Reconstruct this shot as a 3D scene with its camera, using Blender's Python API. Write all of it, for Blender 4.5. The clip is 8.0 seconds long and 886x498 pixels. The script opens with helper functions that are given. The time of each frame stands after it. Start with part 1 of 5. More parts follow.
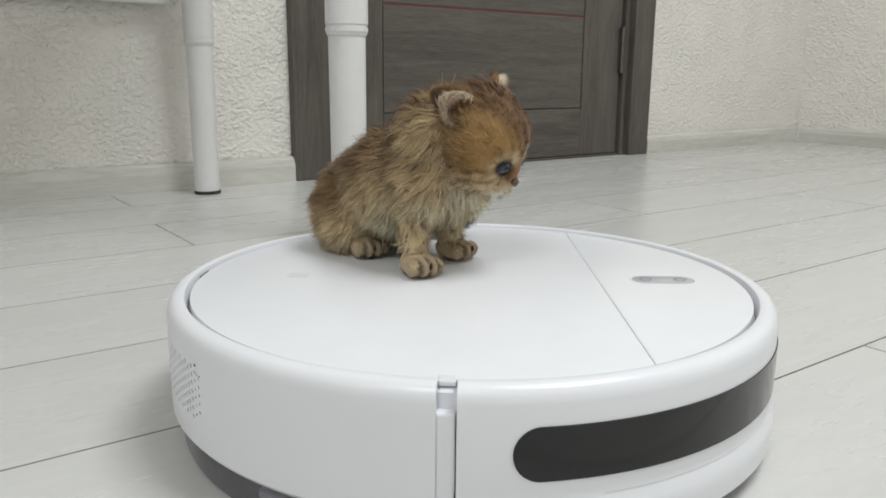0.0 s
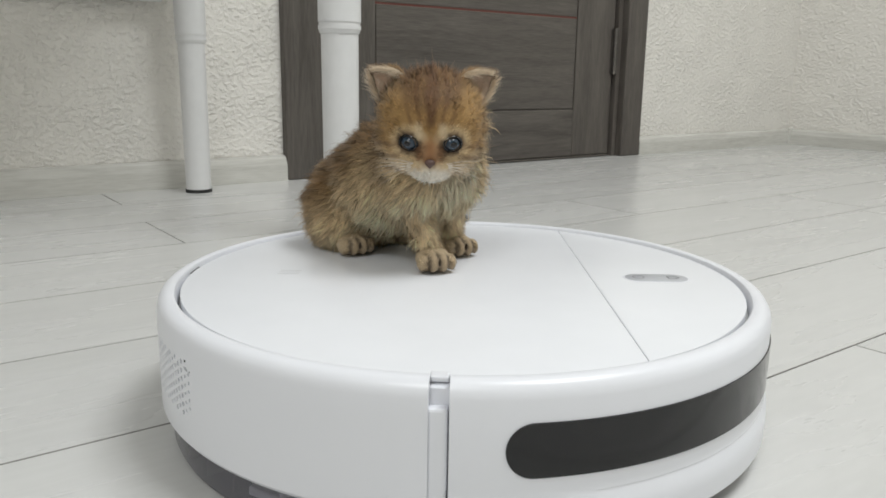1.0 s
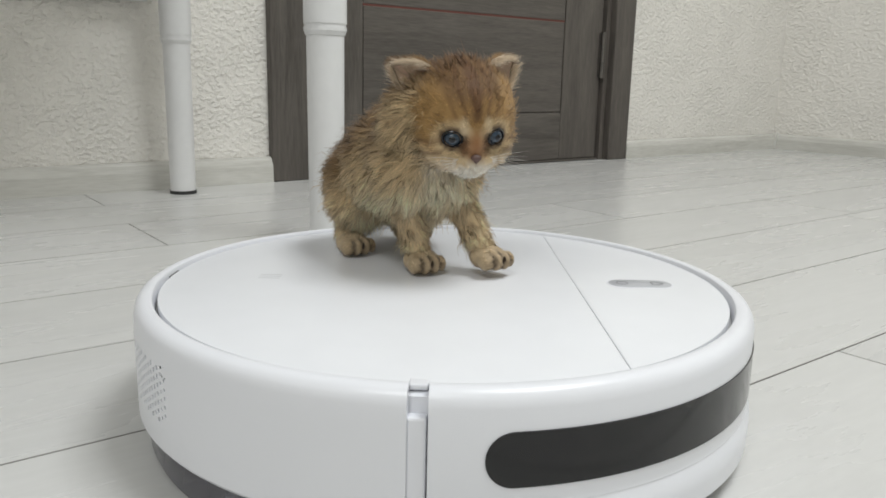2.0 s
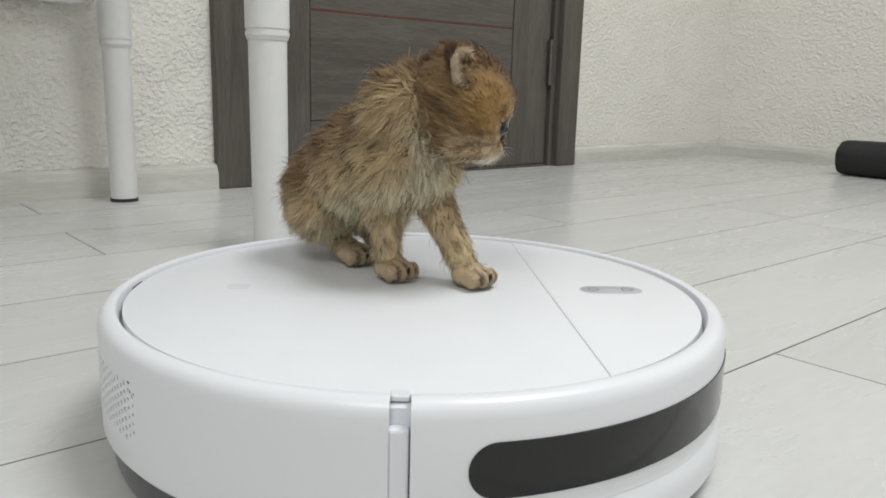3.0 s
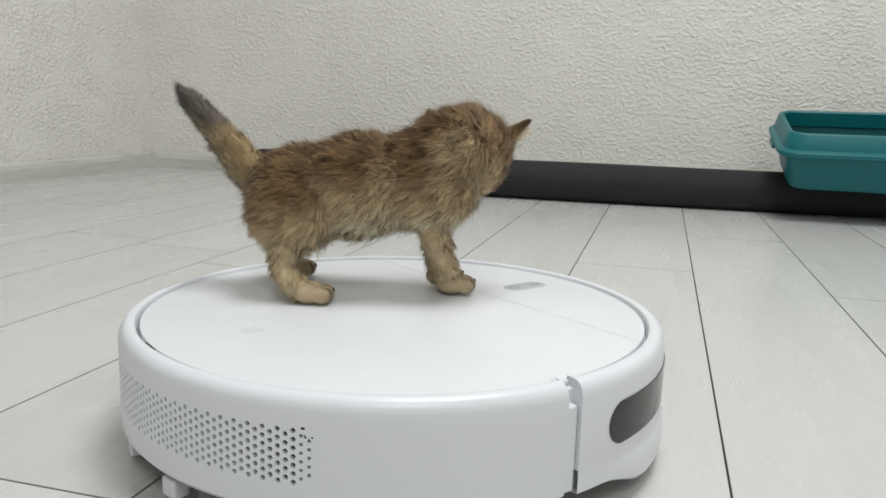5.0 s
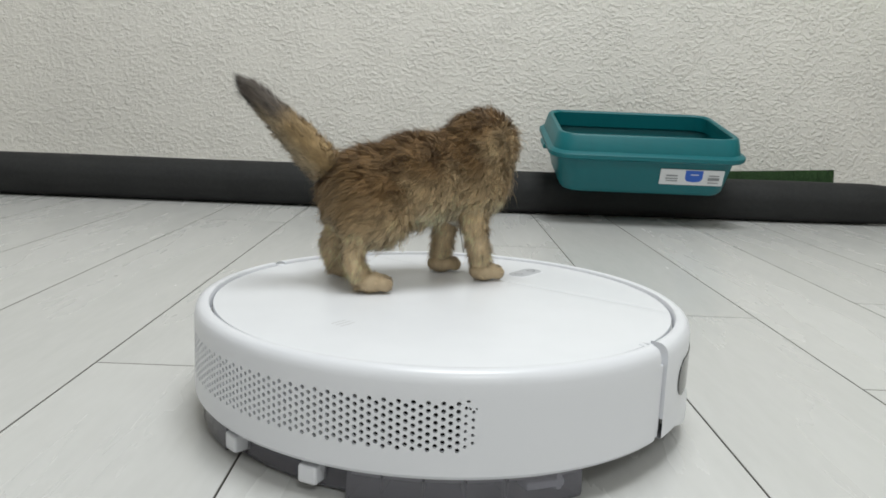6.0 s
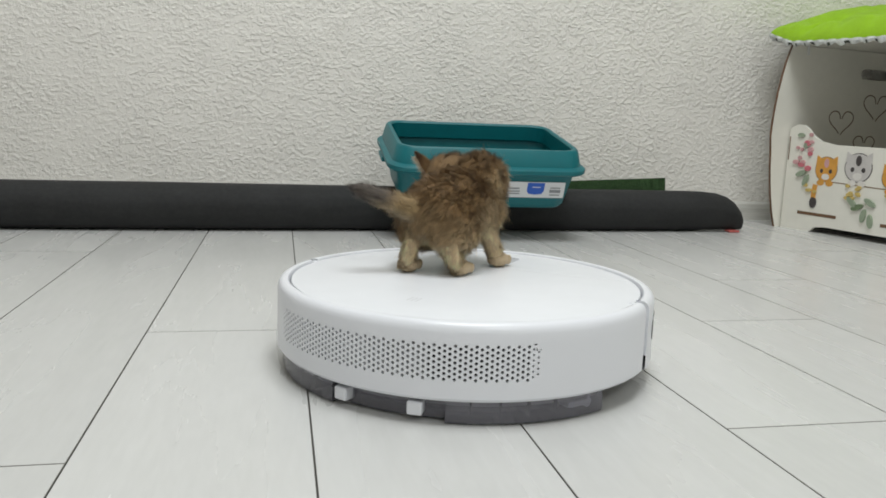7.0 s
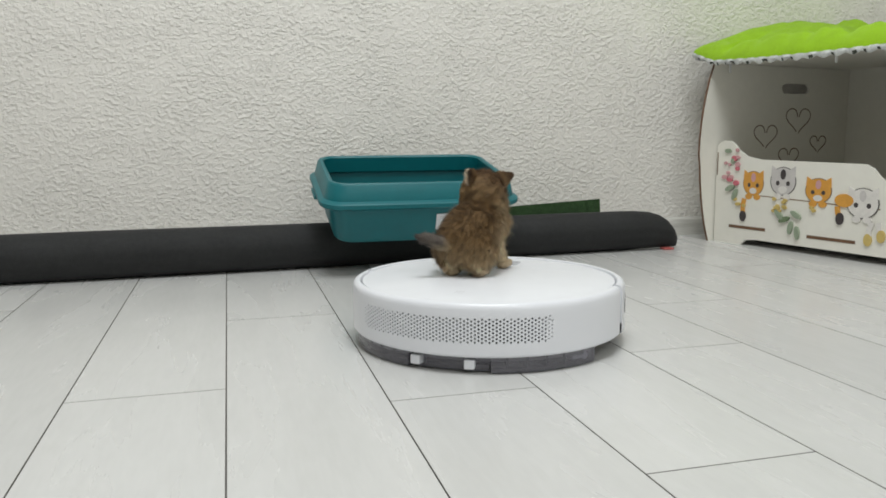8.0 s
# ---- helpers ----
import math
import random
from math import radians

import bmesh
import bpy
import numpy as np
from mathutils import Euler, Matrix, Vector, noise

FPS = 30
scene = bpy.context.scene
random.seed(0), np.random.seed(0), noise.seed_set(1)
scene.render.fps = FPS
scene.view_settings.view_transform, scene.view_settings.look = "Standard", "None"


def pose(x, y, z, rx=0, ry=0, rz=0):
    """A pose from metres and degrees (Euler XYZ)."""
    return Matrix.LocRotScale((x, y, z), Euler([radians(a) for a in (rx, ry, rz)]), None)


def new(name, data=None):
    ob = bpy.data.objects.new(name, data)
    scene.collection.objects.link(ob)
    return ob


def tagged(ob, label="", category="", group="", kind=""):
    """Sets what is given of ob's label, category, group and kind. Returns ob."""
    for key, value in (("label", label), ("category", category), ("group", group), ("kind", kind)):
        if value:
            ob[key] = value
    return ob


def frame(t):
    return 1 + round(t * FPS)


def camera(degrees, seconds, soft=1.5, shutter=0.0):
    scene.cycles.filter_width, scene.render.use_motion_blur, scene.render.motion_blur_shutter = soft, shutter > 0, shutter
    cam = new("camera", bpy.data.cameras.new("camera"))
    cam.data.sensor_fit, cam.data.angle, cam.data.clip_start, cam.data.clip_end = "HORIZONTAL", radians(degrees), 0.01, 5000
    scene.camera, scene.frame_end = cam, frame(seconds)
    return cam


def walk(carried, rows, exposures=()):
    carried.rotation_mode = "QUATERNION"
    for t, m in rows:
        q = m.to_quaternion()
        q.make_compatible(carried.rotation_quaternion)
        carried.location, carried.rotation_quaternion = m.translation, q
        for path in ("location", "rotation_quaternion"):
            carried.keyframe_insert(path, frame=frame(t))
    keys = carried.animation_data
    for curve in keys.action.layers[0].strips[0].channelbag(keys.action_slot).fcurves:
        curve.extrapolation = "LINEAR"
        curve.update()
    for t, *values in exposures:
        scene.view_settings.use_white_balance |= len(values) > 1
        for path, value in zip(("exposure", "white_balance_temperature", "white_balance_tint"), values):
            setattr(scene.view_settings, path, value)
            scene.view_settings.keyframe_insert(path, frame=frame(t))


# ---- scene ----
# ---------- camera ----------
cam = camera(59.14, 8.0, soft=1.7)
PATH = [
    (0.0, pose(-0.0000, 0.0000, 0.2026, 77.29, -0.48, 54.16)),
    (0.5, pose(-0.0012, 0.0051, 0.2007, 77.38, -0.58, 53.89)),
    (1.0, pose(-0.0016, 0.0006, 0.1995, 77.39, -0.84, 53.63)),
    (2.5, pose(-0.0038, 0.0102, 0.2004, 77.79, -1.44, 51.83)),
    (3.0, pose(-0.0013, 0.0166, 0.1999, 78.11, -1.56, 49.48)),
    (3.5, pose(0.0123, 0.0502, 0.2073, 78.65, -1.83, 43.37)),
    (4.0, pose(0.0731, 0.1412, 0.2199, 79.35, -1.97, 33.70)),
    (4.5, pose(0.1201, 0.2148, 0.2150, 79.57, -2.17, 24.72)),
    (4.7, pose(0.1354, 0.2275, 0.2165, 79.50, -1.86, 21.12)),
    (5.8, pose(0.1622, 0.4174, 0.2156, 79.80, -2.09, 2.55)),
    (6.0, pose(0.1631, 0.4382, 0.2163, 79.82, -2.26, -0.06)),
    (6.5, pose(0.1715, 0.5110, 0.2228, 80.32, -2.05, -6.51)),
    (7.0, pose(0.1817, 0.5381, 0.2294, 80.59, -2.11, -11.58)),
    (7.5, pose(0.1962, 0.5500, 0.2393, 81.01, -1.29, -14.69)),
    (8.0, pose(0.2169, 0.5384, 0.2634, 81.80, 0.37, -15.32)),
]
walk(cam, PATH, [(0.0, 0.02, 6430, 9.6), (3.0, 0.02, 6430, 9.6), (4.0, 0.01, 6430, 9.4), (4.5, -0.07, 6420, 9.2), (6.0, -0.11, 6370, 8.3), (8.0, -0.06, 6400, 9)])

# ---------- light ----------
XW, YW = -1.369, 2.375        # door wall (plane of x) and long wall (plane of y)
XE, YS, HC = 2.9, -2.6, 2.6  # the other walls and the ceiling

world = bpy.data.worlds.new("room_air")
scene.world = world
world.use_nodes = True
world.node_tree.nodes["Background"].inputs[0].default_value = (0.9, 0.95, 1.0, 1)
world.node_tree.nodes["Background"].inputs[1].default_value = 0.3


def overhead_area_light(x, y, sx, sy, watts, colour):
    data = bpy.data.lights.new("unseen_overhead_light", "AREA")
    data.shape, data.size, data.size_y, data.energy, data.color = "RECTANGLE", sx, sy, watts, colour
    ob = new("unseen_overhead_light", data)
    ob.location = (x, y, HC - 0.03)
    return ob


# main overhead light, unseen; place and size are assumed
overhead_area_light(0.40, 0.95, 1.0, 1.0, 46, (0.96, 0.98, 0.98))
# unseen fill, added to soften the shadow beside the robot
overhead_area_light(0.9, -1.4, 0.8, 0.8, 28, (0.96, 0.98, 0.98))

# ---------- helpers ----------
def part(name, bm, material, parent=None, label="", smooth=None):
    """Links a bmesh as one mesh object, under a thing or a part."""
    me = bpy.data.meshes.new(name)
    bm.to_mesh(me)
    bm.free()
    return link(name, me, material, parent, label, smooth)


def link(name, me, material, parent=None, label="", smooth=None):
    if material is not None and not me.materials:
        me.materials.append(material)
    if smooth is not None and len(me.polygons):
        me.polygons.foreach_set("use_smooth", [True] * len(me.polygons))
        me.set_sharp_from_angle(angle=radians(smooth))
    ob = new(name, me)
    ob.parent = parent
    if label:
        tagged(ob, label)
    return ob


def empty(name, m=None):
    ob = new(name)
    ob.empty_display_size = 0.05
    if m is not None:
        ob.matrix_basis = m
    return ob


def add_box(bm, x0, y0, z0, x1, y1, z1, bevel=0.0, segments=2, m=None):
    got = bmesh.ops.create_cube(bm, size=1.0)["verts"]
    for v in got:
        v.co = Vector((x0 + (v.co.x + 0.5) * (x1 - x0), y0 + (v.co.y + 0.5) * (y1 - y0), z0 + (v.co.z + 0.5) * (z1 - z0)))
    if bevel:
        edges = list({e for v in got for e in v.link_edges})
        out = bmesh.ops.bevel(bm, geom=edges, offset=bevel, segments=segments, profile=0.5, affect="EDGES")
        got = list({v for f in out["faces"] for v in f.verts} | {v for v in got if v.is_valid})
    if m is not None:
        bmesh.ops.transform(bm, matrix=m, verts=got)
    return got


def box(x0, y0, z0, x1, y1, z1, bevel=0.0, segments=2, m=None):
    bm = bmesh.new()
    add_box(bm, x0, y0, z0, x1, y1, z1, bevel, segments, m)
    return bm


def lathe(profile, n=64, a0=0.0, a1=360.0, close=False):
    """Turns (radius, z) points about z; a part of a turn is capped at its ends when close is set."""
    bm = bmesh.new()
    full = abs(a1 - a0) >= 359.99
    count = n if full else n + 1
    rings = []
    for i in range(count):
        a = radians(a0 + (a1 - a0) * i / n)
        rings.append([bm.verts.new((r * math.cos(a), r * math.sin(a), z)) for r, z in profile])
    last = len(profile) if close else len(profile) - 1
    for i in range(n):
        p, q = rings[i], rings[(i + 1) % count]
        for j in range(last):
            k = (j + 1) % len(profile)
            bm.faces.new((p[j], q[j], q[k], p[k]))
    if close and not full:
        bm.faces.new(rings[0])
        bm.faces.new(rings[-1][::-1])
    bmesh.ops.remove_doubles(bm, verts=bm.verts, dist=1e-6)
    bmesh.ops.recalc_face_normals(bm, faces=bm.faces)
    return bm


def plate(outline, z0, z1, m=None, bevel=0.0):
    """A plate with the given outline in the xy plane."""
    bm = bmesh.new()
    low = [bm.verts.new((x, y, z0)) for x, y in outline]
    high = [bm.verts.new((x, y, z1)) for x, y in outline]
    n = len(outline)
    bm.faces.new(low[::-1])
    top = bm.faces.new(high)
    for i in range(n):
        bm.faces.new((low[i], low[(i + 1) % n], high[(i + 1) % n], high[i]))
    bmesh.ops.recalc_face_normals(bm, faces=bm.faces)
    if bevel:
        bmesh.ops.bevel(bm, geom=list(top.edges), offset=bevel, segments=2, profile=0.5, affect="EDGES")
    if m is not None:
        bmesh.ops.transform(bm, matrix=m, verts=bm.verts)
    return bm


def pill(cx, cy, lx, ly, n=10):
    """Outline of a pill with its long side along x."""
    r, d = ly / 2, (lx - ly) / 2
    pts = [(cx + d + r * math.cos(a), cy + r * math.sin(a)) for a in np.linspace(-math.pi / 2, math.pi / 2, n)]
    pts += [(cx - d + r * math.cos(a), cy + r * math.sin(a)) for a in np.linspace(math.pi / 2, 1.5 * math.pi, n)]
    return pts


def oval(cx, cy, rx, ry, n=20, a0=0):
    return [(cx + rx * math.cos(a0 + 2 * math.pi * i / n), cy + ry * math.sin(a0 + 2 * math.pi * i / n)) for i in range(n)]


# ---------- materials ----------
def material(name, colour, rough=0.5, metal=0.0, spec=0.5, vary=0.0, scale=20.0, bump=0.0, bump_scale=200.0, rough_vary=0.0, **extra):
    """A principled surface with two scales of colour change and a fine relief."""
    mat = bpy.data.materials.new(name)
    mat.use_nodes = True
    nodes, links = mat.node_tree.nodes, mat.node_tree.links
    b = nodes["Principled BSDF"]
    b.inputs["Base Color"].default_value = (*colour, 1)
    b.inputs["Roughness"].default_value = rough
    b.inputs["Metallic"].default_value = metal
    b.inputs["Specular IOR Level"].default_value = spec
    for key, value in extra.items():
        b.inputs[key.replace("_", " ")].default_value = value
    co = nodes.new("ShaderNodeTexCoord")
    if vary:
        n1, n2 = nodes.new("ShaderNodeTexNoise"), nodes.new("ShaderNodeTexNoise")
        n1.inputs["Scale"].default_value, n2.inputs["Scale"].default_value = scale, scale * 9
        n1.inputs["Detail"].default_value = n2.inputs["Detail"].default_value = 4
        add = nodes.new("ShaderNodeMath")
        add.operation = "ADD"
        ramp = nodes.new("ShaderNodeValToRGB")
        ramp.color_ramp.elements[0].position, ramp.color_ramp.elements[1].position = 0.7, 1.3
        mul = nodes.new("ShaderNodeMath")
        mul.operation = "MULTIPLY"
        mul.inputs[1].default_value = 0.5
        ramp.color_ramp.elements[0].position, ramp.color_ramp.elements[1].position = 0.35, 0.65
        ramp.color_ramp.elements[0].color = (*[c * (1 - vary) for c in colour], 1)
        ramp.color_ramp.elements[1].color = (*[min(1, c * (1 + vary * 0.6)) for c in colour], 1)
        for n in (n1, n2):
            links.new(co.outputs["Object"], n.inputs["Vector"])
        links.new(n1.outputs["Fac"], add.inputs[0])
        links.new(n2.outputs["Fac"], add.inputs[1])
        links.new(add.outputs[0], mul.inputs[0])
        links.new(mul.outputs[0], ramp.inputs["Fac"])
        links.new(ramp.outputs["Color"], b.inputs["Base Color"])
        if rough_vary:
            mr = nodes.new("ShaderNodeMapRange")
            mr.inputs["From Min"].default_value, mr.inputs["From Max"].default_value = 0.3, 0.7
            mr.inputs["To Min"].default_value, mr.inputs["To Max"].default_value = rough - rough_vary, rough + rough_vary
            links.new(n1.outputs["Fac"], mr.inputs["Value"])
            links.new(mr.outputs[0], b.inputs["Roughness"])
    if bump:
        n3, bp = nodes.new("ShaderNodeTexNoise"), nodes.new("ShaderNodeBump")
        n3.inputs["Scale"].default_value, n3.inputs["Detail"].default_value = bump_scale, 4
        bp.inputs["Distance"].default_value, bp.inputs["Strength"].default_value = bump, 1.0
        links.new(co.outputs["Object"], n3.inputs["Vector"])
        links.new(n3.outputs["Fac"], bp.inputs["Height"])
        links.new(bp.outputs["Normal"], b.inputs["Normal"])
    return mat


def stucco(name, colour, depth):
    """Textured wallpaper: flattened crumbs with smooth patches between."""
    mat = bpy.data.materials.new(name)
    mat.use_nodes = True
    nodes, links = mat.node_tree.nodes, mat.node_tree.links
    b = nodes["Principled BSDF"]
    b.inputs["Roughness"].default_value = 0.34
    b.inputs["Specular IOR Level"].default_value = 0.5
    co, mp = nodes.new("ShaderNodeTexCoord"), nodes.new("ShaderNodeMapping")
    mp.inputs["Scale"].default_value = (1.0, 1.0, 1.35)
    links.new(co.outputs["Object"], mp.inputs["Vector"])
    crumbs, patches, stain, fine = [nodes.new("ShaderNodeTexNoise") for _ in range(4)]
    for n, s, d, r, dist in ((crumbs, 105, 3, 0.55, 0.0), (patches, 12, 2, 0.5, 0), (stain, 2.2, 4, 0.6, 0.3), (fine, 420, 2, 0.5, 0)):
        n.inputs["Scale"].default_value, n.inputs["Detail"].default_value = s, d
        n.inputs["Roughness"].default_value, n.inputs["Distortion"].default_value = r, dist
        links.new(mp.outputs[0] if n is not stain else co.outputs["Object"], n.inputs["Vector"])
    edge, keep, tint = [nodes.new("ShaderNodeValToRGB") for _ in range(3)]
    edge.color_ramp.elements[0].position, edge.color_ramp.elements[1].position = 0.43, 0.68
    keep.color_ramp.elements[0].position, keep.color_ramp.elements[1].position = 0.34, 0.56
    keep.color_ramp.elements[0].color = (0.6, 0.6, 0.6, 1)
    tint.color_ramp.elements[0].position, tint.color_ramp.elements[1].position = 0.3, 0.7
    tint.color_ramp.elements[0].color = (*[c * 0.96 for c in colour], 1)
    tint.color_ramp.elements[1].color = (*colour, 1)
    links.new(crumbs.outputs["Fac"], edge.inputs["Fac"])
    links.new(patches.outputs["Fac"], keep.inputs["Fac"])
    links.new(stain.outputs["Fac"], tint.inputs["Fac"])
    mul, add = nodes.new("ShaderNodeMath"), nodes.new("ShaderNodeMath")
    mul.operation, add.operation = "MULTIPLY", "MULTIPLY_ADD"
    links.new(edge.outputs["Color"], mul.inputs[0])
    links.new(keep.outputs["Color"], mul.inputs[1])
    add.inputs[1].default_value = 0.10
    links.new(fine.outputs["Fac"], add.inputs[0])
    links.new(mul.outputs[0], add.inputs[2])
    bp = nodes.new("ShaderNodeBump")
    bp.inputs["Distance"].default_value, bp.inputs["Strength"].default_value = depth, 1.0
    links.new(add.outputs[0], bp.inputs["Height"])
    links.new(bp.outputs["Normal"], b.inputs["Normal"])
    links.new(tint.outputs["Color"], b.inputs["Base Color"])
    return mat


def wood(name, dark, light, along, rough, scale, contrast=(0.35, 0.68), spec=0.5, bump=0.0003, cross=14.0, swirl=1.6, gloss=0.06):
    """Wood decor with the grain along one axis, shifted at random from board to board."""
    mat = bpy.data.materials.new(name)
    mat.use_nodes = True
    nodes, links = mat.node_tree.nodes, mat.node_tree.links
    b = nodes["Principled BSDF"]
    b.inputs["Specular IOR Level"].default_value = spec
    co, info, mp = nodes.new("ShaderNodeTexCoord"), nodes.new("ShaderNodeObjectInfo"), nodes.new("ShaderNodeMapping")
    s = [cross, cross, cross]
    s["xyz".index(along)] = 1.1
    mp.inputs["Scale"].default_value = s
    shift = nodes.new("ShaderNodeVectorMath")
    shift.operation = "MULTIPLY_ADD"
    shift.inputs[1].default_value = (37.0, 61.0, 23.0)
    links.new(info.outputs["Random"], shift.inputs[0])
    links.new(co.outputs["Object"], shift.inputs[2])
    links.new(shift.outputs[0], mp.inputs["Vector"])
    big, fine, cloud = [nodes.new("ShaderNodeTexNoise") for _ in range(3)]
    for n, k, d, dist in ((big, scale, 5, swirl), (fine, scale * 9, 3, 0.2), (cloud, scale * 0.35, 3, 0.6)):
        n.inputs["Scale"].default_value, n.inputs["Detail"].default_value, n.inputs["Distortion"].default_value = k, d, dist
        links.new(mp.outputs[0], n.inputs["Vector"])
    m1, m2 = nodes.new("ShaderNodeMath"), nodes.new("ShaderNodeMath")
    m1.operation = m2.operation = "MULTIPLY_ADD"
    m1.inputs[1].default_value, m2.inputs[1].default_value = 0.35, 0.45
    links.new(fine.outputs["Fac"], m1.inputs[0])
    links.new(big.outputs["Fac"], m2.inputs[0])
    links.new(m1.outputs[0], m2.inputs[2])
    m1b = nodes.new("ShaderNodeMath")
    m1b.operation = "MULTIPLY"
    m1b.inputs[1].default_value = 0.25
    links.new(cloud.outputs["Fac"], m1b.inputs[0])
    links.new(m1b.outputs[0], m1.inputs[2])
    ramp = nodes.new("ShaderNodeValToRGB")
    ramp.color_ramp.elements[0].position, ramp.color_ramp.elements[1].position = contrast
    ramp.color_ramp.elements[0].color, ramp.color_ramp.elements[1].color = (*dark, 1), (*light, 1)
    links.new(m2.outputs[0], ramp.inputs["Fac"])
    hue = nodes.new("ShaderNodeHueSaturation")
    vr = nodes.new("ShaderNodeMapRange")
    vr.inputs["To Min"].default_value, vr.inputs["To Max"].default_value = 0.955, 1.03
    links.new(info.outputs["Random"], vr.inputs["Value"])
    links.new(vr.outputs[0], hue.inputs["Value"])
    links.new(ramp.outputs["Color"], hue.inputs["Color"])
    links.new(hue.outputs["Color"], b.inputs["Base Color"])
    rr = nodes.new("ShaderNodeMapRange")
    rr.inputs["From Min"].default_value, rr.inputs["From Max"].default_value = 0.35, 0.65
    rr.inputs["To Min"].default_value, rr.inputs["To Max"].default_value = rough - gloss, rough + gloss
    links.new(big.outputs["Fac"], rr.inputs["Value"])
    links.new(rr.outputs[0], b.inputs["Roughness"])
    if bump:
        bp = nodes.new("ShaderNodeBump")
        bp.inputs["Distance"].default_value = bump
        links.new(fine.outputs["Fac"], bp.inputs["Height"])
        links.new(bp.outputs["Normal"], b.inputs["Normal"])
    return mat


M_WALL = stucco("cream_textured_wallpaper", (0.865, 0.838, 0.785), 0.0022)
M_PLAIN = material("white_plain_paint", (0.8, 0.8, 0.78), 0.7, vary=0.03, scale=3, bump=0.0005, bump_scale=150)
M_PLANK = wood("pale_grey_laminate", (0.560, 0.558, 0.542), (0.668, 0.666, 0.652), "y", 0.27, 2.6, (0.24, 0.80), bump=0.0, cross=7.0, swirl=0.5, gloss=0.012)
M_BASEBOARD = wood("pale_grey_baseboard", (0.50, 0.49, 0.45), (0.66, 0.65, 0.61), "y", 0.4, 3.0, (0.36, 0.6), cross=12.0)
M_GROOVE = material("dark_joint", (0.22, 0.21, 0.195), 0.8)
M_DOORV = wood("grey_brown_oak_upright", (0.055, 0.047, 0.041), (0.130, 0.115, 0.101), "z", 0.5, 3.2, (0.33, 0.66))
M_DOORH = wood("grey_brown_oak_across", (0.055, 0.047, 0.041), (0.130, 0.115, 0.101), "y", 0.5, 3.2, (0.33, 0.66))
M_RED = material("red_brown_groove", (0.14, 0.045, 0.034), 0.6)
M_GAP_SHADE = material("gap_shade_black", (0.015, 0.015, 0.015), 0.8)
M_STEEL = material("dull_steel", (0.16, 0.15, 0.14), 0.45, metal=1.0, vary=0.1, scale=60)
M_WHITE_METAL = material("white_powder_coat", (0.74, 0.74, 0.74), 0.35, vary=0.03, scale=8, bump=0.0001, bump_scale=600)
M_BLACK_RUBBER = material("black_rubber", (0.02, 0.02, 0.02), 0.6, vary=0.2, scale=60)
M_SHELL = material("white_gloss_plastic", (0.79, 0.80, 0.84), 0.30, bump=0.00002, bump_scale=900)
M_LID = material("white_satin_plastic", (0.79, 0.80, 0.83), 0.36, vary=0.02, scale=4, rough_vary=0.03)
M_SLOT = material("pale_grey_plastic", (0.55, 0.55, 0.55), 0.4)
M_IR = material("black_gloss_plastic", (0.008, 0.008, 0.009), 0.12, vary=0.1, scale=30)
M_BUTTON = material("silver_grey_plastic", (0.50, 0.51, 0.54), 0.35, metal=0.1)
M_MARK = material("light_grey_print", (0.62, 0.62, 0.63), 0.4)
M_ICON = material("dark_grey_print", (0.20, 0.20, 0.22), 0.4)
M_BIN = material("smoked_clear_plastic", (0.47, 0.46, 0.52), 0.10, vary=0.05, scale=40, Transmission_Weight=0.75, IOR=1.4)
M_UNDER = material("charcoal_plastic", (0.03, 0.03, 0.032), 0.45, vary=0.1, scale=30)
M_LINING_SHADE = material("lining_shaded_tone", (0.02, 0.02, 0.02), 0.6)
M_MAT = material("charcoal_ribbed_rubber", (0.021, 0.0215, 0.022), 0.85, vary=0.25, scale=14, bump=0.0006, bump_scale=350)
M_TEAL = material("teal_plastic", (0.0, 0.135, 0.155), 0.45, vary=0.05, scale=10, bump=0.0001, bump_scale=250)
M_PAPER = material("white_paper_label", (0.75, 0.76, 0.78), 0.5)
M_BLUE = material("blue_print", (0.03, 0.12, 0.55), 0.5)
M_GREY_PRINT = material("grey_print", (0.25, 0.26, 0.28), 0.5)
M_TURF = material("green_turf", (0.04, 0.09, 0.03), 0.9, vary=0.4, scale=50, bump=0.002, bump_scale=400)
M_BOARD = material("white_faced_board", (0.82, 0.80, 0.725), 0.4, vary=0.03, scale=6)
M_CUT = material("scorched_cut_edge", (0.16, 0.085, 0.045), 0.7, vary=0.3, scale=40)
M_LIME = material("lime_green_plush", (0.31, 0.56, 0.003), 0.85, vary=0.12, scale=30, bump=0.0012, bump_scale=500, Sheen_Weight=0.1)
M_COTTON = material("white_printed_cotton", (0.7, 0.72, 0.7), 0.85, vary=0.35, scale=60)

# ---------- room ----------
T_WALL = 0.12
DOOR_Y0, DOOR_Y1, DOOR_H = 0.70, 1.57, 2.05     # rough opening


def wall(name, bm, mat=M_WALL, label="cream wall with rough textured wallpaper"):
    return tagged(part(name, bm, mat), label, "wall", kind="structure")


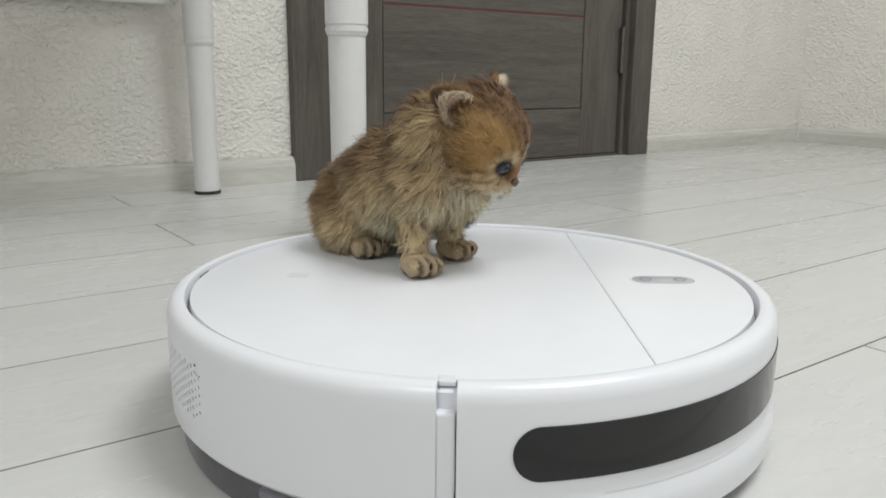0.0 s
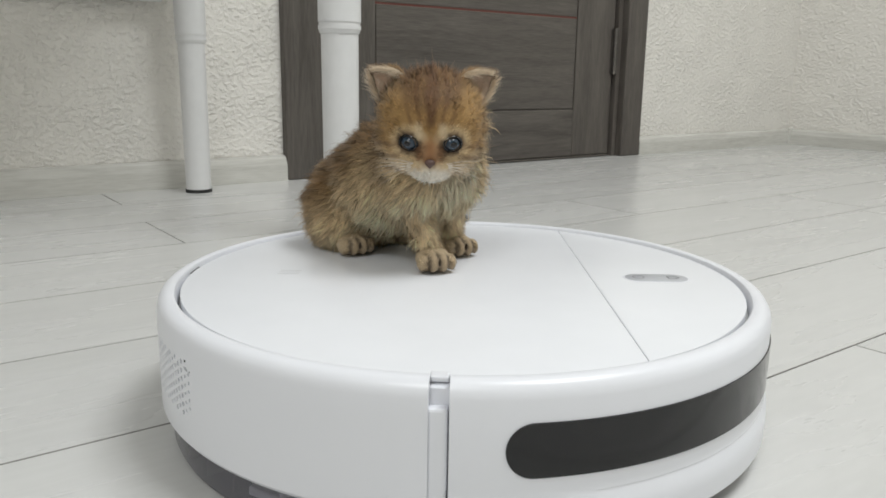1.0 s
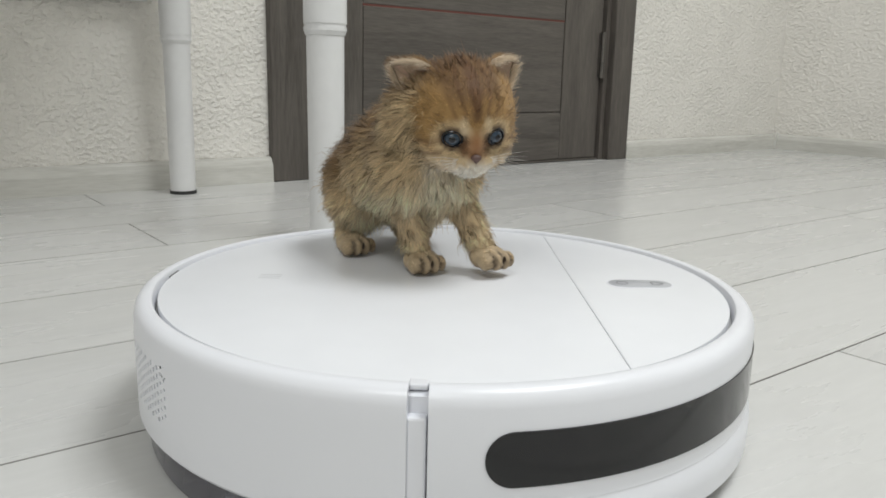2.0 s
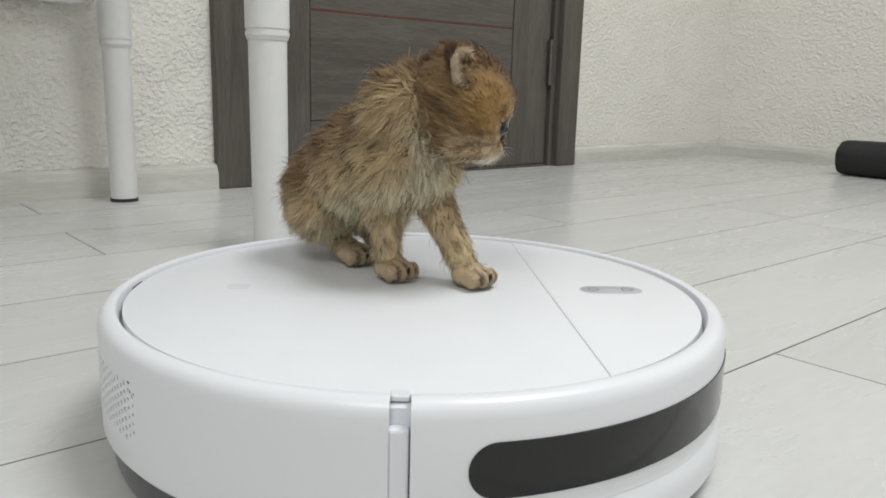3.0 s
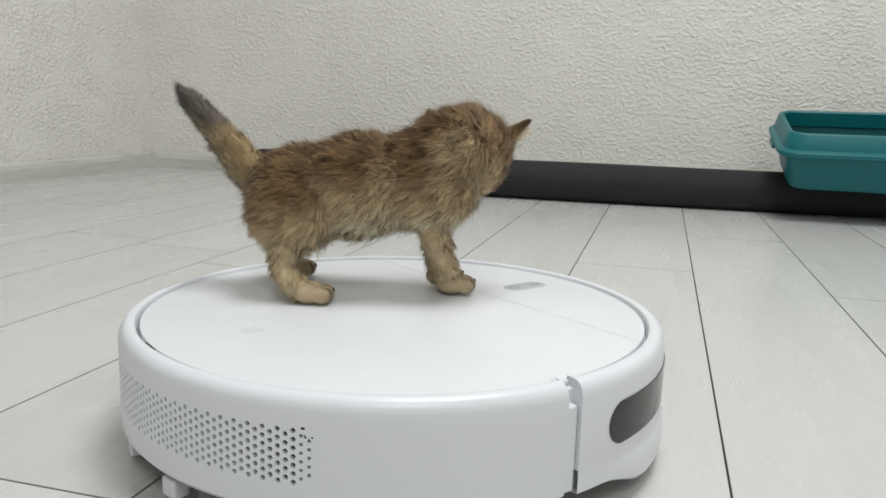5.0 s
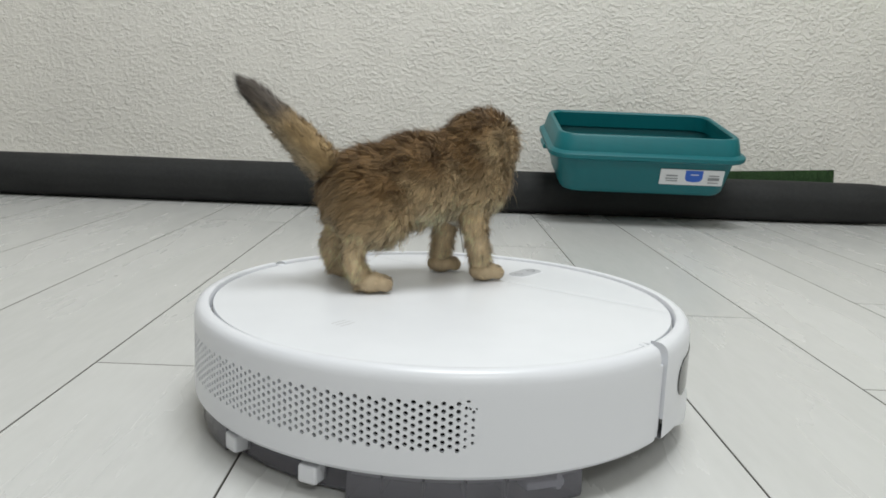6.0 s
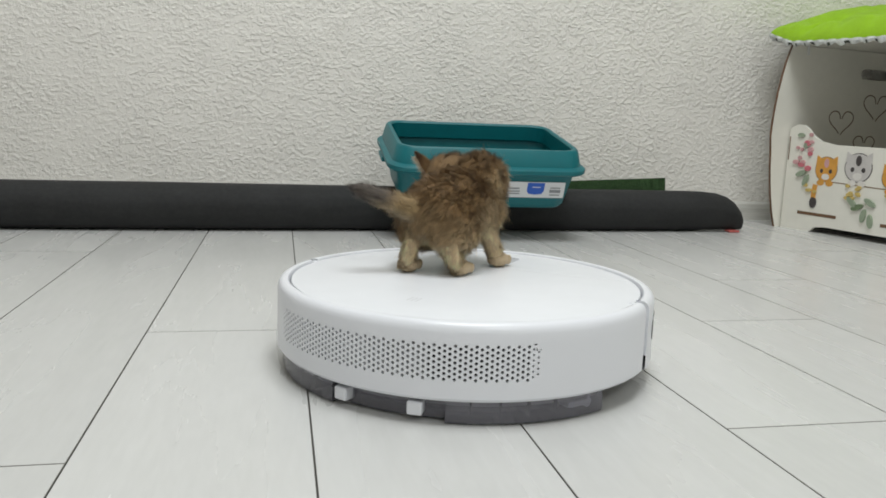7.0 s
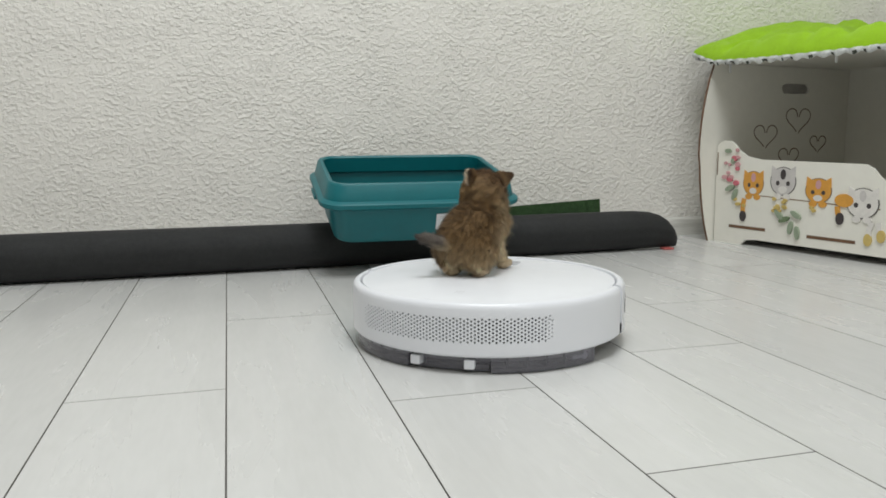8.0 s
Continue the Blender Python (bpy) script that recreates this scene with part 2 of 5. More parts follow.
wall("wall_north", box(XW - T_WALL, YW, 0, XE + T_WALL, YW + T_WALL, HC))
bm = bmesh.new()
add_box(bm, XW - T_WALL, YS, 0, XW, DOOR_Y0, HC)
add_box(bm, XW - T_WALL, DOOR_Y1, 0, XW, YW, HC)
add_box(bm, XW - T_WALL, DOOR_Y0, DOOR_H, XW, DOOR_Y1, HC)
wall("wall_west", bm)
wall("wall_east", box(XE, YS, 0, XE + T_WALL, YW, HC))
wall("wall_south", box(XW - T_WALL, YS - T_WALL, 0, XE + T_WALL, YS, HC))
tagged(part("ceiling", box(XW - T_WALL, YS - T_WALL, HC, XE + T_WALL, YW + T_WALL, HC + 0.1), M_PLAIN), "plain white painted ceiling", "ceiling", kind="structure")


def baseboard(name, length, m):
    """Low skirting with a rounded top, running along its own y; its back is at x = 0."""
    bm = bmesh.new()
    prof = [(0, 0), (0.014, 0), (0.014, 0.030), (0.011, 0.042), (0.005, 0.047), (0, 0.047)]
    ends = []
    for y in (0, length):
        ends.append([bm.verts.new((x, y, z)) for x, z in prof])
    n = len(prof)
    for i in range(n):
        bm.faces.new((ends[0][i], ends[0][(i + 1) % n], ends[1][(i + 1) % n], ends[1][i]))
    bm.faces.new(ends[0][::-1])
    bm.faces.new(ends[1])
    bmesh.ops.recalc_face_normals(bm, faces=bm.faces)
    ob = part(name, bm, M_BASEBOARD)
    ob.matrix_basis = m
    return tagged(ob, "pale grey wood-look plastic baseboard along the wall", "baseboard", kind="structure")


b1 = baseboard("baseboard", 0.638 - YS, pose(XW + 0.001, YS, 0))
baseboard("baseboard", YW - 1.642, pose(XW + 0.001, 1.642, 0))
b3 = baseboard("baseboard", XE - XW - 0.03, pose(XW + 0.015, YW - 0.001, 0, 0, 0, -90))
part("corner_piece", box(0, -0.012, 0, 0.02, 0.004, 0.05, 0.002), M_BASEBOARD, b3)


# ---------- door ----------
def door():
    xf = XW - 0.010                     # face of the leaf, set back in the opening
    d = empty("door_1", pose(XW, 0, 0))
    tagged(d, "closed grey-brown oak panel door in a matching casing", "door", kind="structure")
    x = xf - XW
    for y0, y1 in ((0.636, 0.722), (1.568, 1.640)):
        part("casing", box(-0.02, y0, 0, 0.016, y1, 2.11, 0.003), M_DOORV, d)
    part("casing", box(-0.02, 0.722, 2.035, 0.015, 1.568, 2.11, 0.003), M_DOORH, d)
    part("jamb", box(-0.10, 0.702, 0, -0.021, 0.724, 2.05), M_DOORV, d)
    part("jamb", box(-0.10, 1.553, 0, -0.003, 1.567, 2.05), M_DOORV, d)
    leaf = part("leaf", box(x - 0.034, 0.732, 0.006, x - 0.006, 1.546, 2.03), M_DOORV, d)
    part("stile", box(x - 0.005, 0.732, 0.006, x, 0.847, 2.03, 0.002), M_DOORV, leaf)
    part("stile", box(x - 0.005, 1.415, 0.006, x, 1.546, 2.03, 0.002), M_DOORV, leaf)
    levels = [0.006, 0.121, 0.337, 0.560, 0.785, 1.01, 1.235, 1.46, 1.685, 1.90, 2.03]
    part("rail", box(x - 0.005, 0.8475, 0.006, x, 1.4145, 0.120, 0.002), M_DOORH, leaf)
    for a, b in zip(levels[1:-2], levels[2:-1]):
        part("panel", box(x - 0.0055, 0.8490, a + 0.0012, x - 0.0015, 1.4130, b - 0.003, 0.0015), M_DOORH, leaf)
        part("groove_strip", box(x - 0.0058, 0.8480, b - 0.0028, x - 0.0030, 1.4140, b + 0.0028), M_RED, leaf)
    part("rail", box(x - 0.005, 0.8475, 1.902, x, 1.4145, 2.03, 0.002), M_DOORH, leaf)
    hinge = part("hinge", box(x - 0.001, 1.536, 0.208, x + 0.004, 1.548, 0.316, 0.001), M_STEEL, leaf)
    bm = bmesh.new()
    for z0, z1 in ((0.206, 0.242), (0.243, 0.281), (0.282, 0.318)):
        bmesh.ops.create_cone(bm, cap_ends=True, segments=16, radius1=0.007, radius2=0.007, depth=z1 - z0,
                              matrix=Matrix.Translation((x + 0.008, 1.5435, (z0 + z1) / 2)))
    part("hinge_knuckle", bm, M_STEEL, hinge, smooth=40)
    part("threshold", box(-0.11, 0.724, 0.0015, -0.004, 1.547, 0.005, 0.001), M_DOORH, d)
    # added near-black sheet, stands in for the shade in the gaps round the leaf
    part("backing", box(-0.119, 0.702, 0, -0.101, 1.567, 2.05), M_GAP_SHADE, d)
    return d


door()

# ---------- table by the door wall ----------
def tube(bm, x, y, z0, z1, r0, r1, n=28):
    bmesh.ops.create_cone(bm, cap_ends=True, segments=n, radius1=r0, radius2=r1, depth=z1 - z0, matrix=Matrix.Translation((x, y, (z0 + z1) / 2)))


def table():
    t = empty("table", pose(0, 0, 0))
    tagged(t, "white table with round stepped metal legs on black feet", "table")
    for x, y in ((-0.8168, 0.4535), (-1.299, 0.4475), (-0.8168, -1.05), (-1.299, -1.05)):
        bm = bmesh.new()
        tube(bm, x, y, 0.0055, 0.245, 0.0205, 0.0215)
        leg = part("leg", bm, M_WHITE_METAL, t, smooth=40)
        bm = bmesh.new()
        tube(bm, x, y, 0.2555, 0.72, 0.0245, 0.0250)
        tube(bm, x, y, 0.2430, 0.2475, 0.0225, 0.0240)
        tube(bm, x, y, 0.2475, 0.2520, 0.0244, 0.0244)
        tube(bm, x, y, 0.2520, 0.2555, 0.0236, 0.0236)
        part("sleeve", bm, M_WHITE_METAL, leg, smooth=40)
        bm = bmesh.new()
        tube(bm, x, y, 0.0, 0.0055, 0.0215, 0.0215)
        part("foot", bm, M_BLACK_RUBBER, leg, "black rubber foot", smooth=40)
    part("tabletop", box(-1.345, -1.13, 0.72, -0.788, 0.480, 0.748, 0.004), M_WHITE_METAL, t)
    part("back_panel", box(-1.352, -1.10, 0.308, -1.336, 0.418, 0.70, 0.002), M_WHITE_METAL, t)
    return t


table()


# ---------- rolled mat ----------
def mat_y(x):
    return 2.118 + 0.05 * max(0.0, (x + 0.2) / 1.43) ** 1.3


def rolled_mat():
    """A long roll of rubber matting: a thick spiral swept along the wall, a little uneven."""
    rng = random.Random(4)
    bm = bmesh.new()
    xs = [-0.868, -0.866, -0.858, -0.84] + list(np.linspace(-0.80, 1.16, 50)) + [1.185, 1.205, 1.218, 1.228, 1.234]
    n = 40
    rings = []
    for i, x in enumerate(xs):
        r = 0.0455 + 0.0012 * noise.noise(Vector((x * 3, 1.7, 0)))
        if x < -0.80:
            r *= {-0.868: 0.80, -0.866: 0.90, -0.858: 0.965, -0.84: 0.99}[x]
        if x > 1.07:
            d = (x - 1.07) / 0.1645
            r *= (1 - 0.20 * d * d) * math.sqrt(max(0.0004, 1 - d ** 6))
        ring = []
        for k in range(n):
            a = 2 * math.pi * k / n
            rr = r * (1 + 0.018 * math.sin(a + x * 0.7) + 0.012 * noise.noise(Vector((x * 6, math.cos(a), math.sin(a)))))
            if abs((a - 2.45) % (2 * math.pi)) < 0.6:      # outer lap of the sheet
                rr += 0.0022
            z = max(0.0, 0.0445 + rr * math.sin(a)) if x < 1.07 else max(0.0, 0.0445 * min(1.0, r / 0.0455 + 0.05) + rr * math.sin(a))
            ring.append(bm.verts.new((x, mat_y(x) + rr * math.cos(a), z)))
        rings.append(ring)
    for p, q in zip(rings, rings[1:]):
        for k in range(n):
            bm.faces.new((p[k], p[(k + 1) % n], q[(k + 1) % n], q[k]))
    bmesh.ops.recalc_face_normals(bm, faces=bm.faces)
    roll = empty("rolled_mat", pose(0, 0, 0))
    tagged(roll, "long rolled-up charcoal rubber mat lying along the wall", "mat")
    part("outer_layer", bm, M_MAT, roll, smooth=50)
    for x, s in ((-0.866, 1),):                             # the spiral seen at the open end
        bm = bmesh.new()
        prev = None
        for k in range(90):
            a = k * 0.35
            r = 0.036 * (1 - k / 95)
            now = [bm.verts.new((x + s * dx, mat_y(x) + (r + dr) * math.cos(a), 0.042 + (r + dr) * math.sin(a))) for dx, dr in ((0.0, -0.0012), (-0.003, -0.0012), (-0.003, 0.0012), (0.0, 0.0012))]
            if prev:
                for j in range(3):
                    bm.faces.new((prev[j], now[j], now[j + 1], prev[j + 1]))
            prev = now
        part("inner_layer", bm, M_MAT, roll)
        bm = bmesh.new()
        bmesh.ops.create_circle(bm, cap_ends=True, segments=32, radius=0.036, matrix=pose(x + s * 0.004, mat_y(x), 0.042, 0, 90))
        part("core", bm, M_MAT, roll)
    bm = box(1.180, mat_y(1.2) - 0.041, 0.0, 1.206, mat_y(1.2) - 0.020, 0.005, 0.002)
    part("red_tag", bm, material("faded_red_tape", (0.45, 0.10, 0.09), 0.6, vary=0.2, scale=60), roll, "faded red tape tag")
    return roll


rolled_mat()


# ---------- litter tray ----------
def rounded_rect(hx, hy, r, n=6):
    pts = []
    for cx, cy, a0 in ((hx - r, hy - r, 0), (-hx + r, hy - r, 90), (-hx + r, -hy + r, 180), (hx - r, -hy + r, 270)):
        pts += [(cx + r * math.cos(radians(a0 + 90 * k / n)), cy + r * math.sin(radians(a0 + 90 * k / n))) for k in range(n + 1)]
    return pts


def loft(rows, cap_first=False, cap_last=False):
    """Joins rounded rectangles (half width, half depth, corner, height) into one skin."""
    bm = bmesh.new()
    rings = [[bm.verts.new((x, y, z)) for x, y in rounded_rect(hx, hy, r)] for hx, hy, r, z in rows]
    for p, q in zip(rings, rings[1:]):
        for k in range(len(p)):
            bm.faces.new((p[k], p[(k + 1) % len(p)], q[(k + 1) % len(p)], q[k]))
    if cap_first:
        bm.faces.new(rings[0][::-1])
    if cap_last:
        bm.faces.new(rings[-1])
    bmesh.ops.recalc_face_normals(bm, faces=bm.faces)
    return bm


def litter_tray():
    t = empty("litter_tray", pose(0.570, 2.092, 0.0850, 11, 0, -1.0))
    tagged(t, "empty teal plastic litter tray tipped against the rolled mat", "litter tray")
    basin = loft([(0.150, 0.098, 0.03, 0.0), (0.158, 0.106, 0.034, 0.002), (0.163, 0.111, 0.036, 0.008), (0.177, 0.124, 0.038, 0.078), (0.177, 0.124, 0.038, 0.082),
                  (0.174, 0.121, 0.036, 0.082), (0.160, 0.108, 0.034, 0.010), (0.152, 0.100, 0.03, 0.005)], True, True)
    part("basin", basin, M_TEAL, t, smooth=40)
    rim = loft([(0.1785, 0.1255, 0.038, 0.072), (0.190, 0.136, 0.042, 0.073), (0.193, 0.139, 0.044, 0.076), (0.193, 0.139, 0.044, 0.083), (0.189, 0.135, 0.042, 0.086),
                (0.184, 0.130, 0.040, 0.088), (0.177, 0.123, 0.036, 0.116), (0.174, 0.120, 0.034, 0.119), (0.169, 0.115, 0.032, 0.119), (0.166, 0.112, 0.030, 0.116), (0.168, 0.114, 0.031, 0.086), (0.172, 0.119, 0.034, 0.0825)])
    part("rim", rim, M_TEAL, t, smooth=40)
    for s in (1, -1):
        part("side_grip", box(0.190 * s - 0.006, -0.030, 0.066, 0.190 * s + 0.006, 0.030, 0.0755, 0.002), M_TEAL, t)
    # paper label on the sloping front
    lean = math.degrees(math.atan2(0.013, 0.070))
    m = pose(0, -0.1158, 0.030, 90 + lean, 0, 0)
    label = part("label", plate(rounded_rect(0.062, 0.0165, 0.001, 1), 0.0, 0.0006, m=m @ pose(0.088, 0.012, 0.0006)), M_PAPER, t, "white paper label with blue and grey print")
    part("blue_mark", plate([(-0.017, 0.015), (0.017, 0.015), (0.017, -0.002), (0.013, -0.008), (0, -0.010), (-0.013, -0.008), (-0.017, -0.002)], 0.0008, 0.0011, m=m @ pose(0.092, 0.012, 0.0006)), M_BLUE, label)
    for k, (x, y, w, h) in enumerate(((0.049, 0.015, 0.011, 0.0013), (0.049, 0.009, 0.012, 0.001), (0.050, 0.004, 0.011, 0.001), (0.131, 0.017, 0.010, 0.001), (0.131, 0.010, 0.011, 0.003), (0.131, 0.002, 0.010, 0.001), (0.093, 0.018, 0.008, 0.0008))):
        part("print_bar", plate([(x - w, y - h), (x + w, y - h), (x + w, y + h), (x - w, y + h)], 0.0012, 0.0014, m=m @ pose(0, 0, 0.0006)), M_PAPER if k == 6 else M_GREY_PRINT, label)
    return t


litter_tray()


def turf_board():
    m = pose(0.70, 2.232, 0.0, -8, 0, 0)
    t = empty("turf_board", m)
    tagged(t, "strip of dark green artificial turf propped behind the mat", "turf")
    part("backing", plate([(0, 0), (0.376, 0), (0.376, 0.114), (0.02, 0.096), (0, 0.09)], 0, 0.006, m=pose(0, 0.008, 0, 90)), M_TURF, t)
    rng = random.Random(2)
    bm = bmesh.new()
    for _ in range(3500):
        x, z = rng.uniform(0, 0.376), rng.uniform(0.0, 0.114)
        if z > 0.092 + 0.02 * x / 0.376 + 0.001:
            continue
        d = Vector((rng.uniform(-1, 1) * 0.5, -1, rng.uniform(-0.3, 0.9))).normalized() * rng.uniform(0.005, 0.010)
        p = Vector((x, 0.003, z))
        w = Vector((0.0006, 0, 0.0003))
        bm.faces.new([bm.verts.new(q) for q in (p - w, p + w, p + d)])
    tagged(part("turf", bm, M_TURF, t), kind="stuff")
    return t


turf_board()


# ---------- cat house ----------
def curve_strip(bm, pts, width, z0, z1):
    """A thin flat band that follows a line of points."""
    prev = None
    for i, (x, y) in enumerate(pts):
        a, b = pts[max(0, i - 1)], pts[min(len(pts) - 1, i + 1)]
        d = Vector((b[0] - a[0], b[1] - a[1])).normalized() * width / 2
        now = [bm.verts.new((x - d.y, y + d.x, z1)), bm.verts.new((x + d.y, y - d.x, z1)), bm.verts.new((x - d.y, y + d.x, z0)), bm.verts.new((x + d.y, y - d.x, z0))]
        if prev:
            bm.faces.new((prev[0], prev[1], now[1], now[0]))
            bm.faces.new((prev[2], prev[0], now[0], now[2]))
            bm.faces.new((prev[1], prev[3], now[3], now[1]))
        prev = now


def heart(cx, cy, s, side):
    """One half of a broad heart drawn by two open strokes, each curling in at the top."""
    pts = []
    for k in range(25):
        u = radians(side * (8 + (168 if side > 0 else 150) * k / 24))
        x = 16 * math.sin(u) ** 3
        y = 13 * math.cos(u) - 5 * math.cos(2 * u) - 2 * math.cos(3 * u) - math.cos(4 * u)
        pts.append((cx + s * (x * 1.05 + 1.2 * side) / 17, cy + s * (y * 0.86 - (2.5 if k < 4 else 0) * (4 - k) / 4) / 17))
    return pts


def pierced(outline, hole, z0, z1, m):
    """A plate with one opening through it."""
    bm = bmesh.new()
    loops = []
    for z in (z0, z1):
        edges, pair = [], []
        for ring in (outline, hole):
            vs = [bm.verts.new((x, y, z)) for x, y in ring]
            edges += [bm.edges.new((vs[i], vs[(i + 1) % len(vs)])) for i in range(len(vs))]
            pair.append(vs)
        bmesh.ops.triangle_fill(bm, use_beauty=True, use_dissolve=False, edges=edges)
        loops.append(pair)
    for low, high in zip(*loops):
        for i in range(len(low)):
            k = (i + 1) % len(low)
            bm.faces.new((low[i], low[k], high[k], high[i]))
    bmesh.ops.recalc_face_normals(bm, faces=bm.faces)
    bmesh.ops.transform(bm, matrix=m, verts=bm.verts)
    return bm


def cat_house():
    """Local axes: x along the front, y into the house, z up."""
    h = empty("cat_house", pose(1.377, 2.243, 0, 0, 0, -78))
    tagged(h, "white board cat house with printed front, under a lime green cushion", "cat house")
    L, D, Z = 0.64, 0.50, 0.435
    up = pose(0, 0, 0, 90)                                  # outline xy -> xz
    # printed front panel: high ends, a dip for the entrance, feet
    out = [(0.018, 0.0), (0.102, 0.0), (0.115, 0.012), (0.135, 0.016), (0.520, 0.016), (0.545, 0.012), (0.556, 0.0), (0.622, 0.0), (0.622, 0.243), (0.612, 0.250), (0.595, 0.246), (0.585, 0.225)]
    out += [(0.572, 0.205), (0.560, 0.178), (0.545, 0.166), (0.48, 0.160), (0.455, 0.164), (0.435, 0.176), (0.418, 0.194), (0.400, 0.202), (0.14, 0.205), (0.110, 0.212), (0.085, 0.226), (0.072, 0.240), (0.058, 0.248), (0.040, 0.249), (0.025, 0.243), (0.018, 0.236)]
    out = [(x - 0.011 if x < 0.13 else x, z) for x, z in out]
    front = part("front_panel", plate(out, -0.0035, 0.0035, m=pose(0, 0.012, 0, 90)), M_BOARD, h)
    for x0, x1, z in ((0.054, 0.162, 0.043), (0.274, 0.390, 0.040)):
        part("slot", box(x0, 0.0078, z - 0.004, x1, 0.0092, z + 0.003), M_CUT, front)
    part("slot", box(0.009, 0.0078, 0.165, 0.0115, 0.0092, 0.220), M_CUT, front)
    # side panels with a bowed front edge
    bow = [(-0.006 - 0.040 * math.sin(math.pi * k / 12) ** 0.8 * (0.9 if k < 6 else 1.0), Z * k / 12) for k in range(13)]
    side = bow + [(D * 0.35, Z), (D * 0.7, Z), (D, Z)] + [(D, 0.0), (D - 0.06, 0.0), (D - 0.08, 0.016), (0.09, 0.016), (0.07, 0.0)]
    for x in (0.0, L):
        panel = part("side_panel", pierced(side, pill(0.284, 0.380, 0.105, 0.026), -0.003, 0.003, pose(x, 0, 0, 0, 0, 90) @ up), M_BOARD, h)
        edge = bmesh.new()
        for (y0, z0), (y1, z1) in zip(bow, bow[1:]):
            edge.faces.new([edge.verts.new(p) for p in ((x - 0.0032, y0 - 0.0004, z0), (x + 0.0032, y0 - 0.0004, z0), (x + 0.0032, y1 - 0.0004, z1), (x - 0.0032, y1 - 0.0004, z1))])
        part("cut_edge", edge, M_CUT, panel, "brown laser-cut edge")
        if x == 0.0:
            for cx, cz, s in ((0.180, 0.262, 0.040), (0.300, 0.303, 0.044), (0.382, 0.240, 0.030), (0.270, 0.205, 0.036)):
                bm = bmesh.new()
                for half in (1, -1):
                    curve_strip(bm, heart(cx, cz, s, half), 0.0026, 0.0032, 0.0036)
                bmesh.ops.transform(bm, matrix=pose(0, 0, 0, 0, 0, 90) @ up @ Matrix.Diagonal((1, 1, 1, 1)), verts=bm.verts)
                part("heart_slit", bm, M_CUT, panel, "heart-shaped cut-out line")
    part("back_panel", box(0.004, D - 0.006, 0.016, L - 0.004, D, Z), M_BOARD, h)
    part("bottom", box(0.004, 0.018, 0.018, L - 0.004, D - 0.007, 0.024), M_BOARD, h)
    part("roof", box(-0.004, -0.012, Z + 0.001, L + 0.004, D + 0.004, Z + 0.007), M_BOARD, h)
    for x, y in ((0.012, 0.03), (0.30, 0.03)):
        part("bracket", box(x, y, Z - 0.022, x + 0.004, y + 0.004, Z + 0.001), M_WHITE_METAL, h)
    # the printed picture, as plain flat shapes
    inks = {"orange": (0.70, 0.34, 0.06), "grey": (0.60, 0.57, 0.55), "pale": (0.76, 0.73, 0.69), "dark": (0.06, 0.05, 0.05), "brown": (0.25, 0.16, 0.09), "pink": (0.6, 0.16, 0.2), "rose": (0.62, 0.35, 0.36), "green": (0.16, 0.22, 0.12), "sage": (0.3, 0.36, 0.26), "gold": (0.6, 0.45, 0.15)}
    inks = {k: material(k + "_print", v, 0.45, vary=0.12, scale=70) for k, v in inks.items()}
    level = [0.0]

    def ink(name, outline, colour):
        level[0] += 0.00006
        part(name, plate(outline, 0.0, 0.0003 + level[0], m=pose(0, 0.0084, 0, 90)), inks[colour], front)

    def line(name, pts, colour, w=0.0022):
        level[0] += 0.00006
        bm = bmesh.new()
        curve_strip(bm, pts, w, 0.0, 0.0003 + level[0])
        bmesh.ops.transform(bm, matrix=pose(0, 0.0084, 0, 90), verts=bm.verts)
        part(name, bm, inks[colour], front)

    line("printed_branch", [(0.11, 0.122), (0.18, 0.120), (0.28, 0.117), (0.40, 0.113), (0.44, 0.112)], "brown")
    for cx, cz, rx, rz, colour in ((0.122, 0.149, 0.029, 0.028, "orange"), (0.205, 0.158, 0.033, 0.031, "grey"), (0.297, 0.142, 0.031, 0.026, "orange"), (0.402, 0.122, 0.034, 0.030, "pale")):
        ink("printed_patch", oval(cx, cz, rx * 1.05, rz * 1.05, 24), "brown" if colour == "orange" else "dark")
        ink("printed_patch", oval(cx, cz, rx, rz, 24), colour)
        for s in (-1, 1):
            ink("printed_patch", [(cx + s * rx * 0.45, cz + rz * 0.80), (cx + s * rx * 0.95, cz + rz * 1.12), (cx + s * rx * 1.0, cz + rz * 0.30)], colour)
            ink("printed_dot", oval(cx + s * rx * 0.42, cz - rz * 0.15, rx * 0.15, rz * 0.18, 14), "dark")
            ink("printed_dot", oval(cx + s * 0.012, cz - rz * 1.12, 0.010, 0.007, 12), "pale" if colour != "orange" else "orange")
        ink("printed_patch", oval(cx, cz + rz * 0.5, rx * 0.22, rz * 0.38, 14), {"orange": "rose", "grey": "dark", "pale": "grey"}[colour])
        ink("printed_patch", oval(cx, cz - rz * 0.62, rx * 0.36, rz * 0.26, 14), "pale")
    ink("printed_patch", oval(0.360, 0.125, 0.022, 0.014, 16), "orange")
    for x0, z0, x1, z1, c in ((0.098, 0.112, 0.096, 0.070, "orange"), (0.345, 0.112, 0.352, 0.086, "orange"), (0.425, 0.085, 0.418, 0.048, "pale"), (0.440, 0.085, 0.446, 0.058, "pale")):
        line("printed_tail", [(x0, z0), ((x0 + x1) / 2 - 0.002, (z0 + z1) / 2), (x1, z1)], c, 0.011)
        ink("printed_dot", oval(x1, z1, 0.009, 0.013, 14), "dark" if c == "orange" else "gold")
    rng = random.Random(5)
